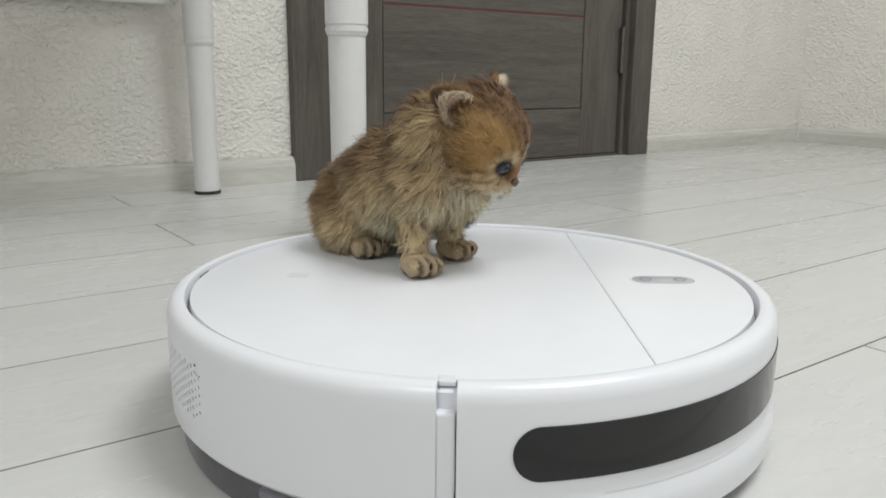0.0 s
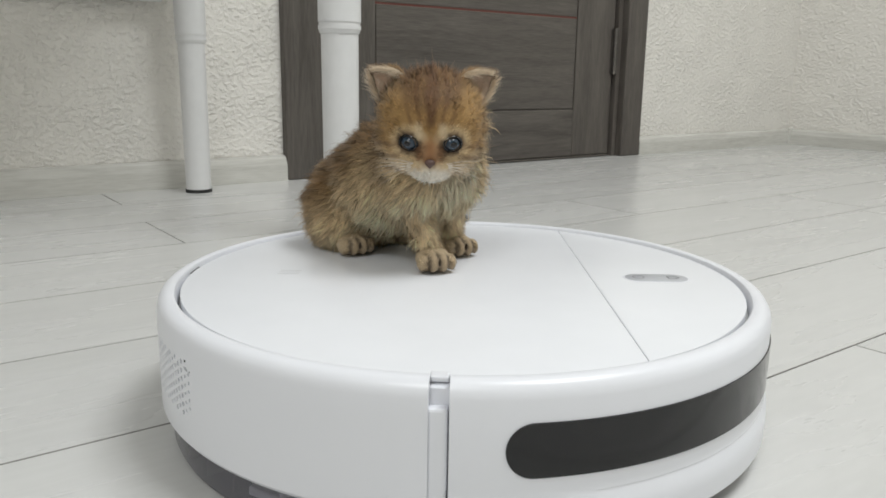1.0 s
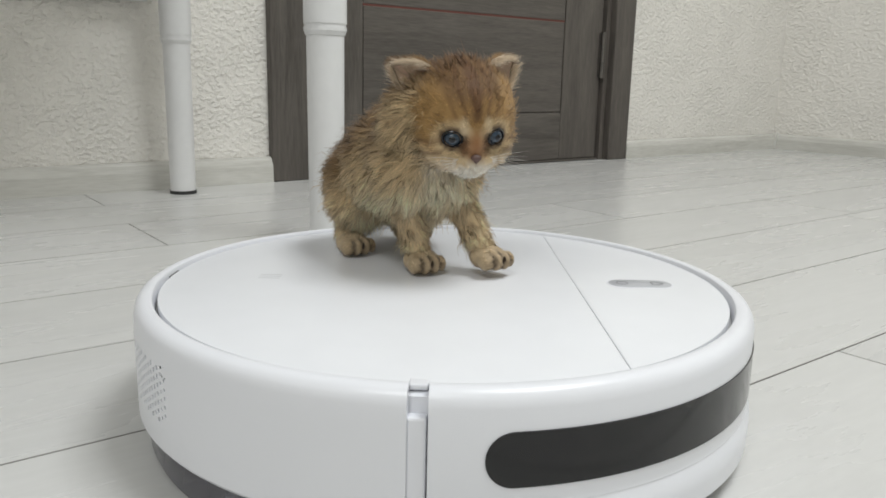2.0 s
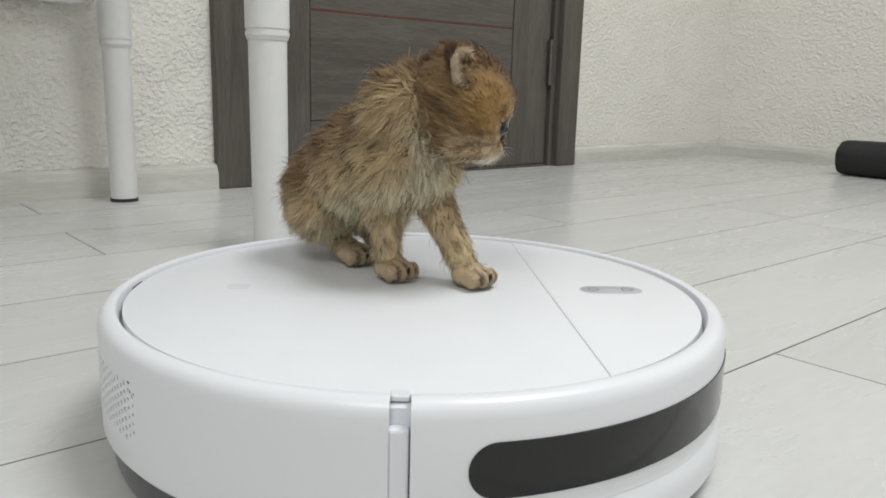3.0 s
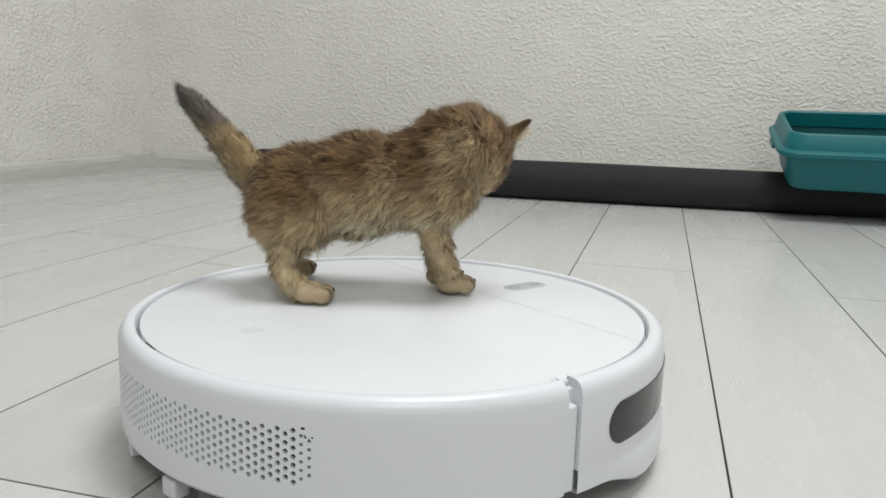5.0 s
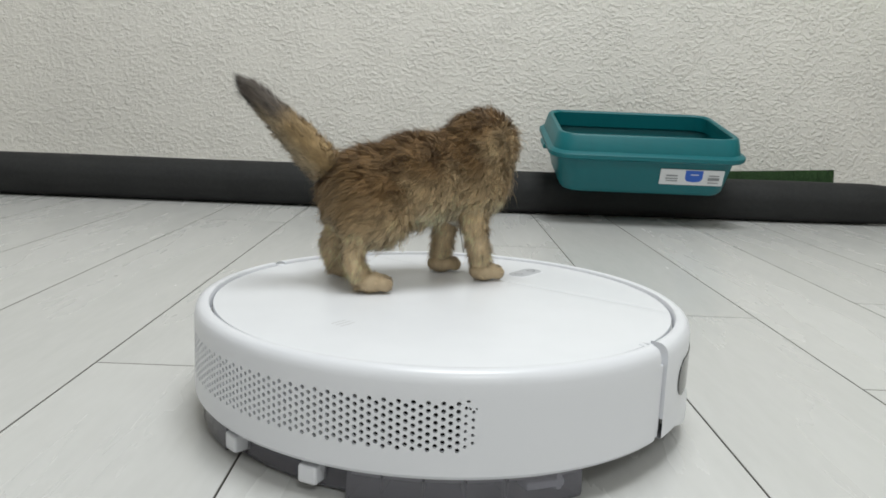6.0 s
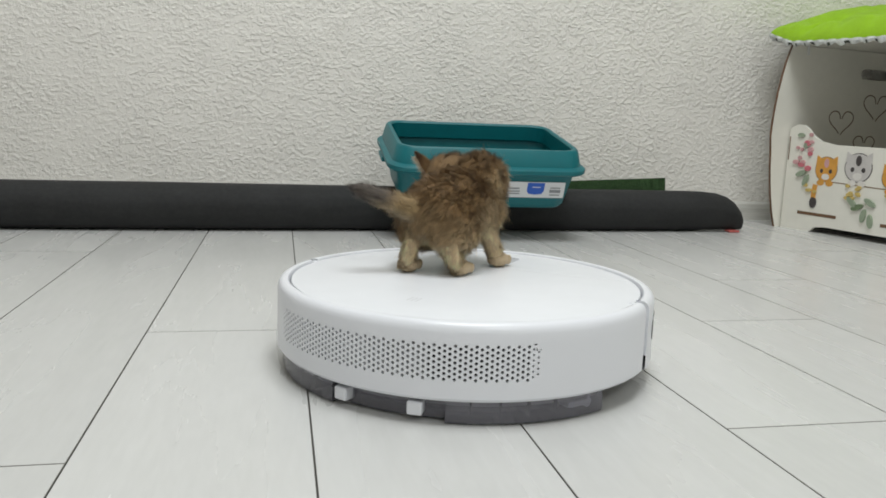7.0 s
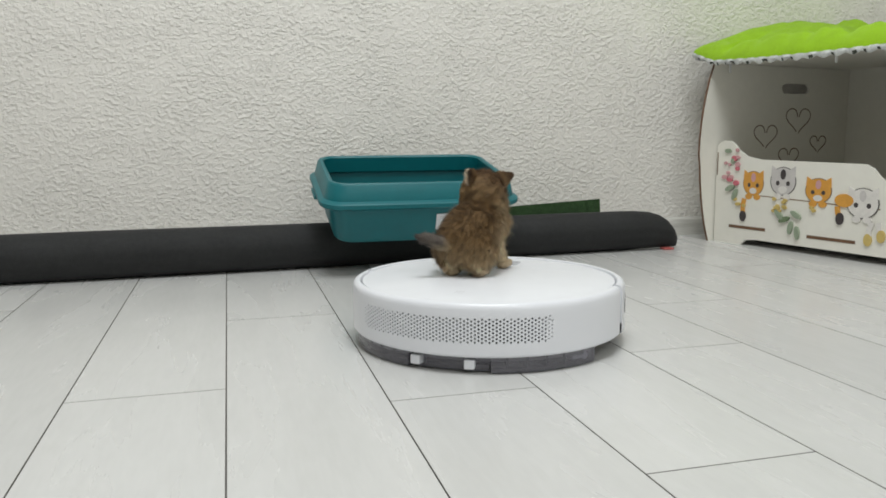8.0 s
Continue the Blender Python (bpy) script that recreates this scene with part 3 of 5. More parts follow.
    for k in range(14):
        cx, cz = 0.044 + rng.uniform(-0.014, 0.040), 0.188 + rng.uniform(-0.050, 0.042)
        ink("printed_flower", oval(cx, cz, rng.uniform(0.004, 0.010), rng.uniform(0.004, 0.007), 9, rng.random()), rng.choice(("pink", "rose", "rose", "sage")))
    for k in range(16):
        cx, cz = rng.choice(((0.190, 0.095), (0.285, 0.090), (0.085, 0.100), (0.200, 0.110)))
        ink("printed_flower", oval(cx + rng.uniform(-0.016, 0.016), cz + rng.uniform(-0.014, 0.014), 0.005, 0.004, 8, rng.random()), "gold")
    for cx, cz, a in ((0.215, 0.072, 0.4), (0.245, 0.085, -0.5), (0.232, 0.055, 1.4), (0.250, 0.045, 1.7), (0.200, 0.082, 2.4), (0.070, 0.120, 1.2), (0.055, 0.135, 0.4)):
        ink("printed_leaf", [(cx + 0.015 * math.cos(u) * math.cos(a) - 0.006 * math.sin(u) * math.sin(a), cz + 0.015 * math.cos(u) * math.sin(a) + 0.006 * math.sin(u) * math.cos(a)) for u in np.linspace(0, 2 * math.pi, 13)[:-1]], rng.choice(("green", "sage")))
    return h


cat_house()


M_INK_DARK = material("dark_hem_print", (0.07, 0.08, 0.06), 0.8, vary=0.3, scale=80)


def step01(t):
    t = min(1.0, max(0.0, t))
    return t * t * (3 - 2 * t)


def cushion():
    """A soft pad, puffed in two lobes, its hem hanging over the roof's edge."""
    c = empty("cushion", pose(1.377, 2.243, 0.4425, 0, 0, -78))
    tagged(c, "lime green plush pet cushion with patterned white hem", "cushion")
    nx, ny = 110, 70
    x0, x1, y0, y1 = -0.100, 0.76, -0.050, 0.53
    ON = 0.004

    def edge_at(u, v):
        """Plan of the pad: rounded corners and a lightly scalloped rim; gives x, y and the distance from the rim."""
        cx, cy = (u - 0.5) * 2, (v - 0.5) * 2
        k = 1 - 0.10 * (cx * cx * cy * cy)
        x = (x0 + x1) / 2 + (x1 - x0) / 2 * cx * k
        y = (y0 + y1) / 2 + (y1 - y0) / 2 * cy * k
        e, g = min(u, 1 - u) * (x1 - x0), min(v, 1 - v) * (y1 - y0)
        return x, y, e, g

    def hang(x, y):
        return -0.55 * max(0.0, -0.016 - y) + 0.026 * min(1.0, max(0.0, (0.02 - x) / 0.11))

    bm, under = bmesh.new(), bmesh.new()
    top, low = [], []
    for j in range(ny + 1):
        a, b = [], []
        for i in range(nx + 1):
            u, v = (i / nx) ** 1.25, (j / ny) ** 1.5
            x, y, e, g = edge_at(u, v)
            d = min(e, g)
            dome = lambda s, r: math.sqrt(max(0.0, 1 - (1 - min(1.0, s / r)) ** 2))
            puff = 0.034 * dome(e, 0.13) * dome(g, 0.05) - 0.022 * min(1.0, max(0.0, (min(e, g) - 0.06) / 0.05))
            fold = -0.020 * math.exp(-((x - 0.07 - 0.5 * y) / 0.014) ** 2) - 0.016 * math.exp(-((x - 0.36 + 0.3 * y) / 0.018) ** 2)
            crease = -0.017 * max(0.0, noise.noise(Vector((x * 26 + 6 * y, y * 8, 1.7)))) + 0.007 * noise.noise(Vector((x * 11, y * 9, 0.3))) - 0.002 * max(0.0, math.sin(x * 62 + 3 * math.sin(x * 17) + 14 * y)) ** 4
            rise = 0.085 * math.exp(-((x - 0.02) / 0.11) ** 2) * step01((y + 0.03) / 0.34) * dome(g, 0.06)
            a.append(bm.verts.new((x, y, ON + 0.003 + max(puff + (fold + crease) * min(1.0, d / 0.03) + rise, 0.004 * min(1.0, d / 0.02)) + hang(x, y))))
            b.append(under.verts.new((x, y + 0.002, ON + hang(x, y) * (1 if y < -0.015 else 0) + 0.002)))
        top.append(a)
        low.append(b)
    for grid, mesh in ((top, bm), (low, under)):
        for j in range(ny):
            for i in range(nx):
                mesh.faces.new((grid[j][i], grid[j][i + 1], grid[j + 1][i + 1], grid[j + 1][i]))
    part("plush_top", bm, M_LIME, c, smooth=60)
    part("underside", under, M_COTTON, c, "white cotton underside", smooth=60)
    # scalloped hem along the front and the ends, with dark printed marks
    hem, marks = bmesh.new(), bmesh.new()
    line = [edge_at(0.0, v)[:2] for v in np.linspace(0.9, 0.04, 40)] + [edge_at(u, 0.0)[:2] for u in np.linspace(0.0, 1.0, 150)]
    prev, run, last = None, 0.0, None
    for x, y in line:
        if last:
            run += math.hypot(x - last[0], y - last[1])
        last = (x, y)
        lip = ON + 0.004 + hang(x, y)
        drop = 0.008 + 0.006 * abs(math.sin(run * 95)) + 0.003 * noise.noise(Vector((run * 30, 0, 0)))
        out = 0.002 * math.sin(run * 190)
        now = [Vector((x, y + out * 0.4, lip)), Vector((x, y - 0.002 + out, lip - drop * 0.5)), Vector((x, y + 0.002 + out, lip - drop))]
        if prev:
            for p, q in ((0, 1), (1, 2)):
                hem.faces.new([hem.verts.new(w) for w in (prev[p], now[p], now[q], prev[q])])
            if math.sin(run * 260) + 0.6 * math.sin(run * 113) > 0.75:
                off = Vector((0, -0.0012, 0.0))
                marks.faces.new([marks.verts.new(w + off) for w in (prev[1], now[1], now[2], prev[2])])
        prev = now
    bmesh.ops.remove_doubles(hem, verts=hem.verts, dist=1e-6)
    part("hem", hem, M_COTTON, c, "white scalloped cotton hem", smooth=60)
    tagged(part("printed_mark", marks, M_INK_DARK, c, "dark print on the hem"), kind="stuff")
    return c


cushion()

# ---------- robot vacuum ----------
R_BODY = 0.1765
VENT_A0, VENT_A1 = 141.0, 223.0        # degrees from the front, over the back
VENT_Z0, VENT_Z1 = 0.0355, 0.0660
SEAM = 94.0


def rear_shell():
    """The white rear shell, from seam to seam over the back, with an opening for the vent."""
    prof = [(R_BODY - 0.006, 0.0195), (R_BODY - 0.002, 0.0200), (R_BODY, 0.0225), (R_BODY, VENT_Z0), (R_BODY, VENT_Z1), (R_BODY, 0.0735),
            (R_BODY - 0.0007, 0.0768), (R_BODY - 0.0022, 0.0794), (R_BODY - 0.0048, 0.0811), (R_BODY - 0.0080, 0.0815),
            (R_BODY - 0.0095, 0.0809), (R_BODY - 0.0102, 0.0795), (R_BODY - 0.0108, 0.0765), (R_BODY - 0.0112, 0.0705)]
    angles = sorted(set([SEAM + 1.2, 360 - SEAM - 1.2, VENT_A0, VENT_A1] + list(np.arange(SEAM + 3, 360 - SEAM - 2, 2.0))))
    bm = bmesh.new()
    rings = [[bm.verts.new((r * math.cos(radians(a)), r * math.sin(radians(a)), z)) for r, z in prof] for a in angles]
    for i in range(len(angles) - 1):
        inside = VENT_A0 - 0.01 <= angles[i] and angles[i + 1] <= VENT_A1 + 0.01
        for j in range(len(prof) - 1):
            if inside and j == 3:
                continue
            bm.faces.new((rings[i][j], rings[i + 1][j], rings[i + 1][j + 1], rings[i][j + 1]))
    for ring, s in ((rings[0], 1), (rings[-1], -1)):      # turned-in ends at the seams
        inner = [bm.verts.new((v.co.x * 0.965, v.co.y * 0.965, v.co.z)) for v in ring[:10]]
        for j in range(9):
            bm.faces.new((ring[j], ring[j + 1], inner[j + 1], inner[j]))
    bmesh.ops.recalc_face_normals(bm, faces=bm.faces)
    return bm


def vent_grille():
    """The perforated band: columns of seven and six small round holes in turn, through a curved wall."""
    bm = bmesh.new()
    cols = 63
    da = (VENT_A1 - VENT_A0) / cols
    dz = (VENT_Z1 - VENT_Z0) / 7

    def at(a, z, r=R_BODY):
        return bm.verts.new((r * math.cos(radians(a)), r * math.sin(radians(a)), z))

    for c in range(cols):
        a0, a1 = VENT_A0 + c * da, VENT_A0 + (c + 1) * da
        am = (a0 + a1) / 2
        odd = c % 2
        end = c in (0, cols - 1)
        spans = [(VENT_Z0 + (k + odd / 2) * dz, VENT_Z0 + (k + 1 + odd / 2) * dz, not end or 0 < k < 6) for k in range(7 - odd)]
        if odd:
            spans += [(VENT_Z0, VENT_Z0 + dz / 2, False), (VENT_Z1 - dz / 2, VENT_Z1, False)]
        for z0, z1, drilled in spans:
            if not drilled:
                bm.faces.new((at(a0, z0), at(a1, z0), at(a1, z1), at(a0, z1)))
                continue
            zm = (z0 + z1) / 2
            hole = 0.00100 if c in (0, 1, cols - 1, cols - 2) else 0.00138
            outer = [(a1, zm), (a1, z1), (am, z1), (a0, z1), (a0, zm), (a0, z0), (am, z0), (a1, z0)]
            ring = [(am + hole * math.cos(radians(45 * k)) / R_BODY * 57.2958, zm + hole * math.sin(radians(45 * k))) for k in range(8)]
            vo, vi, vd = [at(*p) for p in outer], [at(*p) for p in ring], [at(*p, R_BODY - 0.0022) for p in ring]
            for k in range(8):
                n = (k + 1) % 8
                bm.faces.new((vo[k], vo[n], vi[n], vi[k]))
                bm.faces.new((vi[k], vi[n], vd[n], vd[k]))
    bmesh.ops.remove_doubles(bm, verts=bm.verts, dist=2e-6)
    bmesh.ops.recalc_face_normals(bm, faces=bm.faces)
    return bm


def bumper():
    """The front half: a separate curved bumper with a stepped lower lip."""
    R = R_BODY + 0.0004
    prof = [(R - 0.010, 0.0085), (R - 0.0005, 0.0090), (R + 0.0018, 0.0115), (R + 0.0022, 0.0200), (R + 0.0018, 0.0275), (R + 0.0002, 0.0300),
            (R - 0.0002, 0.0335), (R, 0.0350), (R, 0.0735), (R - 0.0007, 0.0768), (R - 0.0022, 0.0794), (R - 0.0048, 0.0811), (R - 0.0080, 0.0815),
            (R - 0.0098, 0.0809), (R - 0.0106, 0.0795), (R - 0.0112, 0.0765), (R - 0.0116, 0.0705)]
    bm = lathe(prof, 110, -(SEAM - 1.6), SEAM - 1.6)
    for v in bm.verts:                                   # the lower lip runs out towards the seams
        if v.co.z < 0.0345:
            k = min(1.0, max(0.0, (abs(math.degrees(math.atan2(v.co.y, v.co.x))) - 70) / 16))
            k = k * k * (3 - 2 * k)
            r = math.hypot(v.co.x, v.co.y)
            v.co.z += k * max(0.0, 0.0205 + 0.25 * (v.co.z - 0.0085) - v.co.z)
            if r > R:
                v.co.x, v.co.y = v.co.x * (1 + k * (R / r - 1)), v.co.y * (1 + k * (R / r - 1))
    for s in (1, -1):                                    # turned-in ends at the seams
        a = radians(s * (SEAM - 1.6))
        outer = [bm.verts.new((r * math.cos(a), r * math.sin(a), z)) for r, z in prof[6:15]]
        inner = [bm.verts.new(((R - 0.012) * math.cos(a), (R - 0.012) * math.sin(a), z)) for r, z in prof[6:15]]
        for j in range(8):
            bm.faces.new((outer[j], outer[j + 1], inner[j + 1], inner[j]))
    return bm


def ir_window():
    """The black window across the bumper with round ends, bent to the curve."""
    bm = bmesh.new()
    half, zc, hz = 85.0, 0.0520, 0.0122
    R = R_BODY + 0.0011
    end = hz / R * 57.2958
    n = 120
    ring = []
    for i in range(n + 1):
        a = -half * math.cos(math.pi * i / n)
        d = max(0.0, abs(a) - (half - end)) / end
        h = hz * math.sqrt(max(0.0, 1 - d * d))
        ring.append((a, h))
    prev = None
    for a, h in ring:
        ca, sa = math.cos(radians(a)), math.sin(radians(a))
        pts = [(R - 0.0016, zc - h), (R, zc - h * 0.985), (R, zc + h * 0.985), (R - 0.0016, zc + h)]
        now = [bm.verts.new((r * ca, r * sa, z)) for r, z in pts]
        if prev:
            for j in range(3):
                bm.faces.new((prev[j], now[j], now[j + 1], prev[j + 1]))
        prev = now
    bmesh.ops.remove_doubles(bm, verts=bm.verts, dist=1e-5)
    bmesh.ops.recalc_face_normals(bm, faces=bm.faces)
    return bm


def disc_segment(radius, u0, u1, z0, z1, bevel):
    """A slice of a round lid between two chords across the driving direction."""
    pts = []
    n = 120
    for i in range(n):
        a = 2 * math.pi * i / n
        x, y = radius * math.cos(a), radius * math.sin(a)
        if u0 <= x <= u1:
            pts.append((x, y))
    for u in (u0, u1):
        if abs(u) < radius:
            w = math.sqrt(radius * radius - u * u)
            pts += [(u, w), (u, -w)]
    cx = sum(p[0] for p in pts) / len(pts)
    pts.sort(key=lambda p: math.atan2(p[1], p[0] - cx))
    return plate(pts, z0, z1, bevel=bevel)


def tank_piece(a0, a1, r0, r1, z0, z1, bevel=0.0015):
    n = max(4, int(abs(a1 - a0) / 3))
    bm = lathe([(r0, z0), (r1, z0), (r1 + 0.001, z0 + 0.003), (r1, z1), (r0, z1)], n, a0, a1, close=True)
    return bm


def robot_vacuum():
    r = empty("robot_vacuum")
    tagged(r, "round white robot vacuum cleaner with a glossy black sensor window", "robot vacuum")
    shell = part("rear_shell", rear_shell(), M_SHELL, r, smooth=35)
    part("vent_grille", vent_grille(), M_SHELL, shell, "white grille of small round holes", smooth=50)
    # lit and shaded halves of the lining are set by two colours
    bm = lathe([(R_BODY - 0.0125, 0.0300), (R_BODY - 0.0125, 0.0735)], 40, 194, VENT_A1 + 4)
    part("vent_lining", bm, M_LINING_SHADE, shell, "lining behind the grille, coloured dark for its shaded half")
    bm = lathe([(R_BODY - 0.0050, 0.0300), (R_BODY - 0.0050, 0.0735), (R_BODY - 0.0125, 0.0735)], 40, VENT_A0 - 4, 194)
    part("vent_lining", bm, material("lining_lit_tone", (0.38, 0.38, 0.38), 0.5), shell, "lining behind the grille, coloured paler for its lit half")
    bump = part("bumper", bumper(), M_SHELL, r, smooth=35)
    part("sensor_window", ir_window(), M_IR, bump, "glossy black curved sensor window", smooth=35)
    bm = lathe([(R_BODY - 0.002, 0.0310), (R_BODY + 0.0006, 0.0316)], 90, -72, 72)
    part("lip_line", bm, M_SLOT, bump)
    # chassis inside, closing the seams and the lid's seat
    part("chassis", lathe([(0.0, 0.0745), (R_BODY - 0.0200, 0.0745), (R_BODY - 0.0195, 0.0735), (R_BODY - 0.0112, 0.0733), (R_BODY - 0.0150, 0.0300), (R_BODY - 0.0150, 0.0130), (0.150, 0.0110), (0.0, 0.0110)], 72), M_SLOT, r, smooth=35)
    for s in (1, -1):
        a = s * SEAM
        m = pose(0, 0, 0, 0, 0, a)
        part("seam_tongue", box(R_BODY - 0.010, -0.0042, 0.022, R_BODY - 0.0015, 0.0012 * s if s > 0 else 0.0042, 0.0690, 0.0012, m=m), M_SHELL, r)
        part("seam_back", lathe([(R_BODY - 0.0065, 0.0205), (R_BODY - 0.0065, 0.0760), (R_BODY - 0.0110, 0.0770)], 12, a - 6, a + 6), M_SHELL, r)
        part("seam_catch", box(R_BODY - 0.016, -0.0040, 0.0775, R_BODY - 0.009, 0.0040, 0.0800, 0.0008, m=m), M_SHELL, r)
    lid = part("lid", disc_segment(0.1640, -0.17, 0.07885, 0.0752, 0.0795, 0.0003), M_LID, r, "white satin dust lid with faint scuffs", smooth=30)
    part("front_panel", disc_segment(0.1640, 0.07925, 0.17, 0.0752, 0.0795, 0.0003), M_LID, r, smooth=30)
    part("lid_notch", plate(pill(0, 0, 0.016, 0.0014), 0.0755, 0.0790, m=pose(-0.1647, 0.004, 0, 0, 0, 90)), M_UNDER, lid)
    part("button_rim", plate(pill(0, 0, 0.0415, 0.0200), 0.0780, 0.07965, m=pose(0.1195, 0, 0, 0, 0, 0)), M_SHELL, r)
    pad = part("button_pad", plate(pill(0, 0, 0.0385, 0.0172), 0.0785, 0.0799, m=pose(0.1195, 0, 0, 0, 0, 0), bevel=0.0004), M_BUTTON, r, "silver grey pill-shaped double button", smooth=30)
    ring = bmesh.new()
    for k in range(24):
        a0, a1 = 2 * math.pi * k / 24, 2 * math.pi * (k + 1) / 24
        ring.faces.new([ring.verts.new((0.1085 + rr * math.cos(a), rr * math.sin(a), 0.08005)) for a, rr in ((a0, 0.0030), (a0, 0.0036), (a1, 0.0036), (a1, 0.0030))])
    part("power_mark", ring, M_ICON, pad)
    home = bmesh.new()
    pts = [(0.1265, -0.003), (0.1305, -0.003), (0.1335, 0.0), (0.1305, 0.003), (0.1265, 0.003)]
    for p, q in zip(pts, pts[1:] + pts[:1]):
        d = Vector((q[0] - p[0], q[1] - p[1], 0)).normalized().cross(Vector((0, 0, 1))) * 0.0004
        home.faces.new([home.verts.new((x + d.x * s, y + d.y * s, 0.08006)) for (x, y), s in ((p, 1), (q, 1), (q, -1), (p, -1))])
    part("home_mark", home, M_ICON, pad)
    for k in range(3):
        part("print_bar", box(-0.112, -0.004 + 0.004 * k, 0.07952, -0.099, -0.0032 + 0.004 * k, 0.07962), M_MARK, lid)
    # smoked water tank under the back
    tank = part("water_tank", tank_piece(199.5, 245.5, 0.130, 0.1705, 0.0010, 0.0198), M_BIN, r, "smoked translucent plastic tank", smooth=35)
    part("water_tank", tank_piece(114.5, 166.0, 0.130, 0.1705, 0.0010, 0.0198), M_BIN, r, "smoked translucent plastic tank", smooth=35)
    part("tank_middle", tank_piece(166.2, 199.3, 0.125, 0.1640, 0.0020, 0.0185), M_BIN, r, "smoked translucent plastic tank", smooth=35)
    for a in (169.5, 191.5):
        part("tank_clip", box(0.1600, -0.0062, 0.0055, 0.1735, 0.0062, 0.0165, 0.0015, m=pose(0, 0, 0, 0, 0, a)), M_SHELL, r, "small white release clip")
    for a in (125, 133, 141, 149, 157, 206, 214, 222, 230):
        part("tank_rib", box(0.128, -0.0006, 0.005, 0.166, 0.0006, 0.0185, m=pose(0, 0, 0, 0, 0, a)), M_UNDER, tank)
    part("tank_plug", box(0.150, -0.012, 0.008, 0.166, 0.012, 0.0125, 0.001, m=pose(0, 0, 0, 0, 0, 238)), M_SHELL, tank)
    part("tank_plug", box(0.150, -0.002, 0.006, 0.166, 0.002, 0.0165, 0.001, m=pose(0, 0, 0, 0, 0, 241)), M_SHELL, tank)
    part("base_plate", lathe([(0, 0.0065), (0.112, 0.0065), (0.124, 0.0090), (0.124, 0.0190), (0, 0.0190)], 64), M_UNDER, r)
    for s in (1, -1):
        bm = bmesh.new()
        bmesh.ops.create_cone(bm, cap_ends=True, segments=32, radius1=0.033, radius2=0.033, depth=0.018, matrix=pose(0, 0.110 * s, 0.033, 90))
        bmesh.ops.bevel(bm, geom=[e for e in bm.edges if e.calc_face_angle(0) > 1], offset=0.002, segments=2, affect="EDGES")
        part("wheel", bm, M_BLACK_RUBBER, r, smooth=40)
    bm = bmesh.new()
    bmesh.ops.create_uvsphere(bm, u_segments=20, v_segments=12, radius=0.010, matrix=pose(0.105, 0, 0.010))
    part("caster", bm, M_BLACK_RUBBER, r, smooth=60)
    return r


robot = robot_vacuum()

# ---------- kitten ----------
RNG = np.random.default_rng(7)


def blob(shapes, level=4, power=9.0):
    """A star-shaped skin round several ellipsoids (centre, radii)."""
    bm = bmesh.new()
    bmesh.ops.create_icosphere(bm, subdivisions=level, radius=1.0)
    for v in bm.verts:
        d = v.co.normalized()
        total = 0.0
        for c, a in shapes:
            p = Vector((-c[0] / a[0], -c[1] / a[1], -c[2] / a[2]))
            q = Vector((d.x / a[0], d.y / a[1], d.z / a[2]))
            A, B, C = q.dot(q), p.dot(q), p.dot(p) - 1
            disc = B * B - A * C
            if disc > 0:
                t = (-B + math.sqrt(disc)) / A
                if t > 0:
                    total += (t * 100) ** power
        v.co = d * (total ** (1 / power) / 100)
    return bm


def limb(stations, n=14):
    """A closed tube through (centre, radius) stations."""
    bm = bmesh.new()
    cs = [Vector(c) for c, _ in stations]
    rings = []
    for i, (c, r) in enumerate(stations):
        t = (cs[min(i + 1, len(cs) - 1)] - cs[max(i - 1, 0)]).normalized()
        side = Vector((0, 1, 0))
        up = t.cross(side).normalized()
        side = up.cross(t).normalized()
        rings.append([bm.verts.new(cs[i] + (side * math.cos(2 * math.pi * k / n) + up * math.sin(2 * math.pi * k / n)) * r) for k in range(n)])
    for p, q in zip(rings, rings[1:]):
        for k in range(n):
            bm.faces.new((p[k], p[(k + 1) % n], q[(k + 1) % n], q[k]))
    bm.faces.new(rings[0][::-1])
    bm.faces.new(rings[-1])
    bmesh.ops.recalc_face_normals(bm, faces=bm.faces)
    return bm


def step(x, a, b):
    t = np.clip((x - a) / (b - a), 0, 1)
    return t * t * (3 - 2 * t)


def mix(a, b, t):
    t = np.asarray(t)[..., None]
    return np.asarray(a) * (1 - t) + np.asarray(b) * t


CREAM, FLANK, BACK, DARK = (0.82, 0.66, 0.43), (0.68, 0.505, 0.292), (0.26, 0.155, 0.066), (0.085, 0.050, 0.028)
GOLD, GREY = (0.46, 0.325, 0.165), (0.16, 0.135, 0.115)


def torso_coat(p, n):
    up = n[:, 2]
    c = mix(CREAM, FLANK, step(up, -0.75, -0.20))
    c = mix(c, BACK, step(up + 0.22 * np.sin(p[:, 0] * 95 + 1.0), -0.02, 0.66))
    wave = np.sin(p[:, 0] * 260 + 4.5 * np.sin(p[:, 2] * 70) + 1.2 * np.sin(p[:, 1] * 150))
    return mix(c, DARK, 0.40 * step(wave, 0.30, 0.95) * step(up, -0.45, 0.35))


def hip_coat(p, n):
    c = torso_coat(p, n)
    return mix(c, BACK, 0.65 * step(n[:, 2] - 0.5 * n[:, 0], -0.35, 0.55))


def chest_coat(p, n):
    c = torso_coat(p, n)
    bib = step(p[:, 0], 0.016, 0.036) * step(-p[:, 2], -0.020, 0.008) * step(0.011 - np.abs(p[:, 1]), -0.005, 0.005)
    return mix(c, (0.85, 0.72, 0.51), bib)


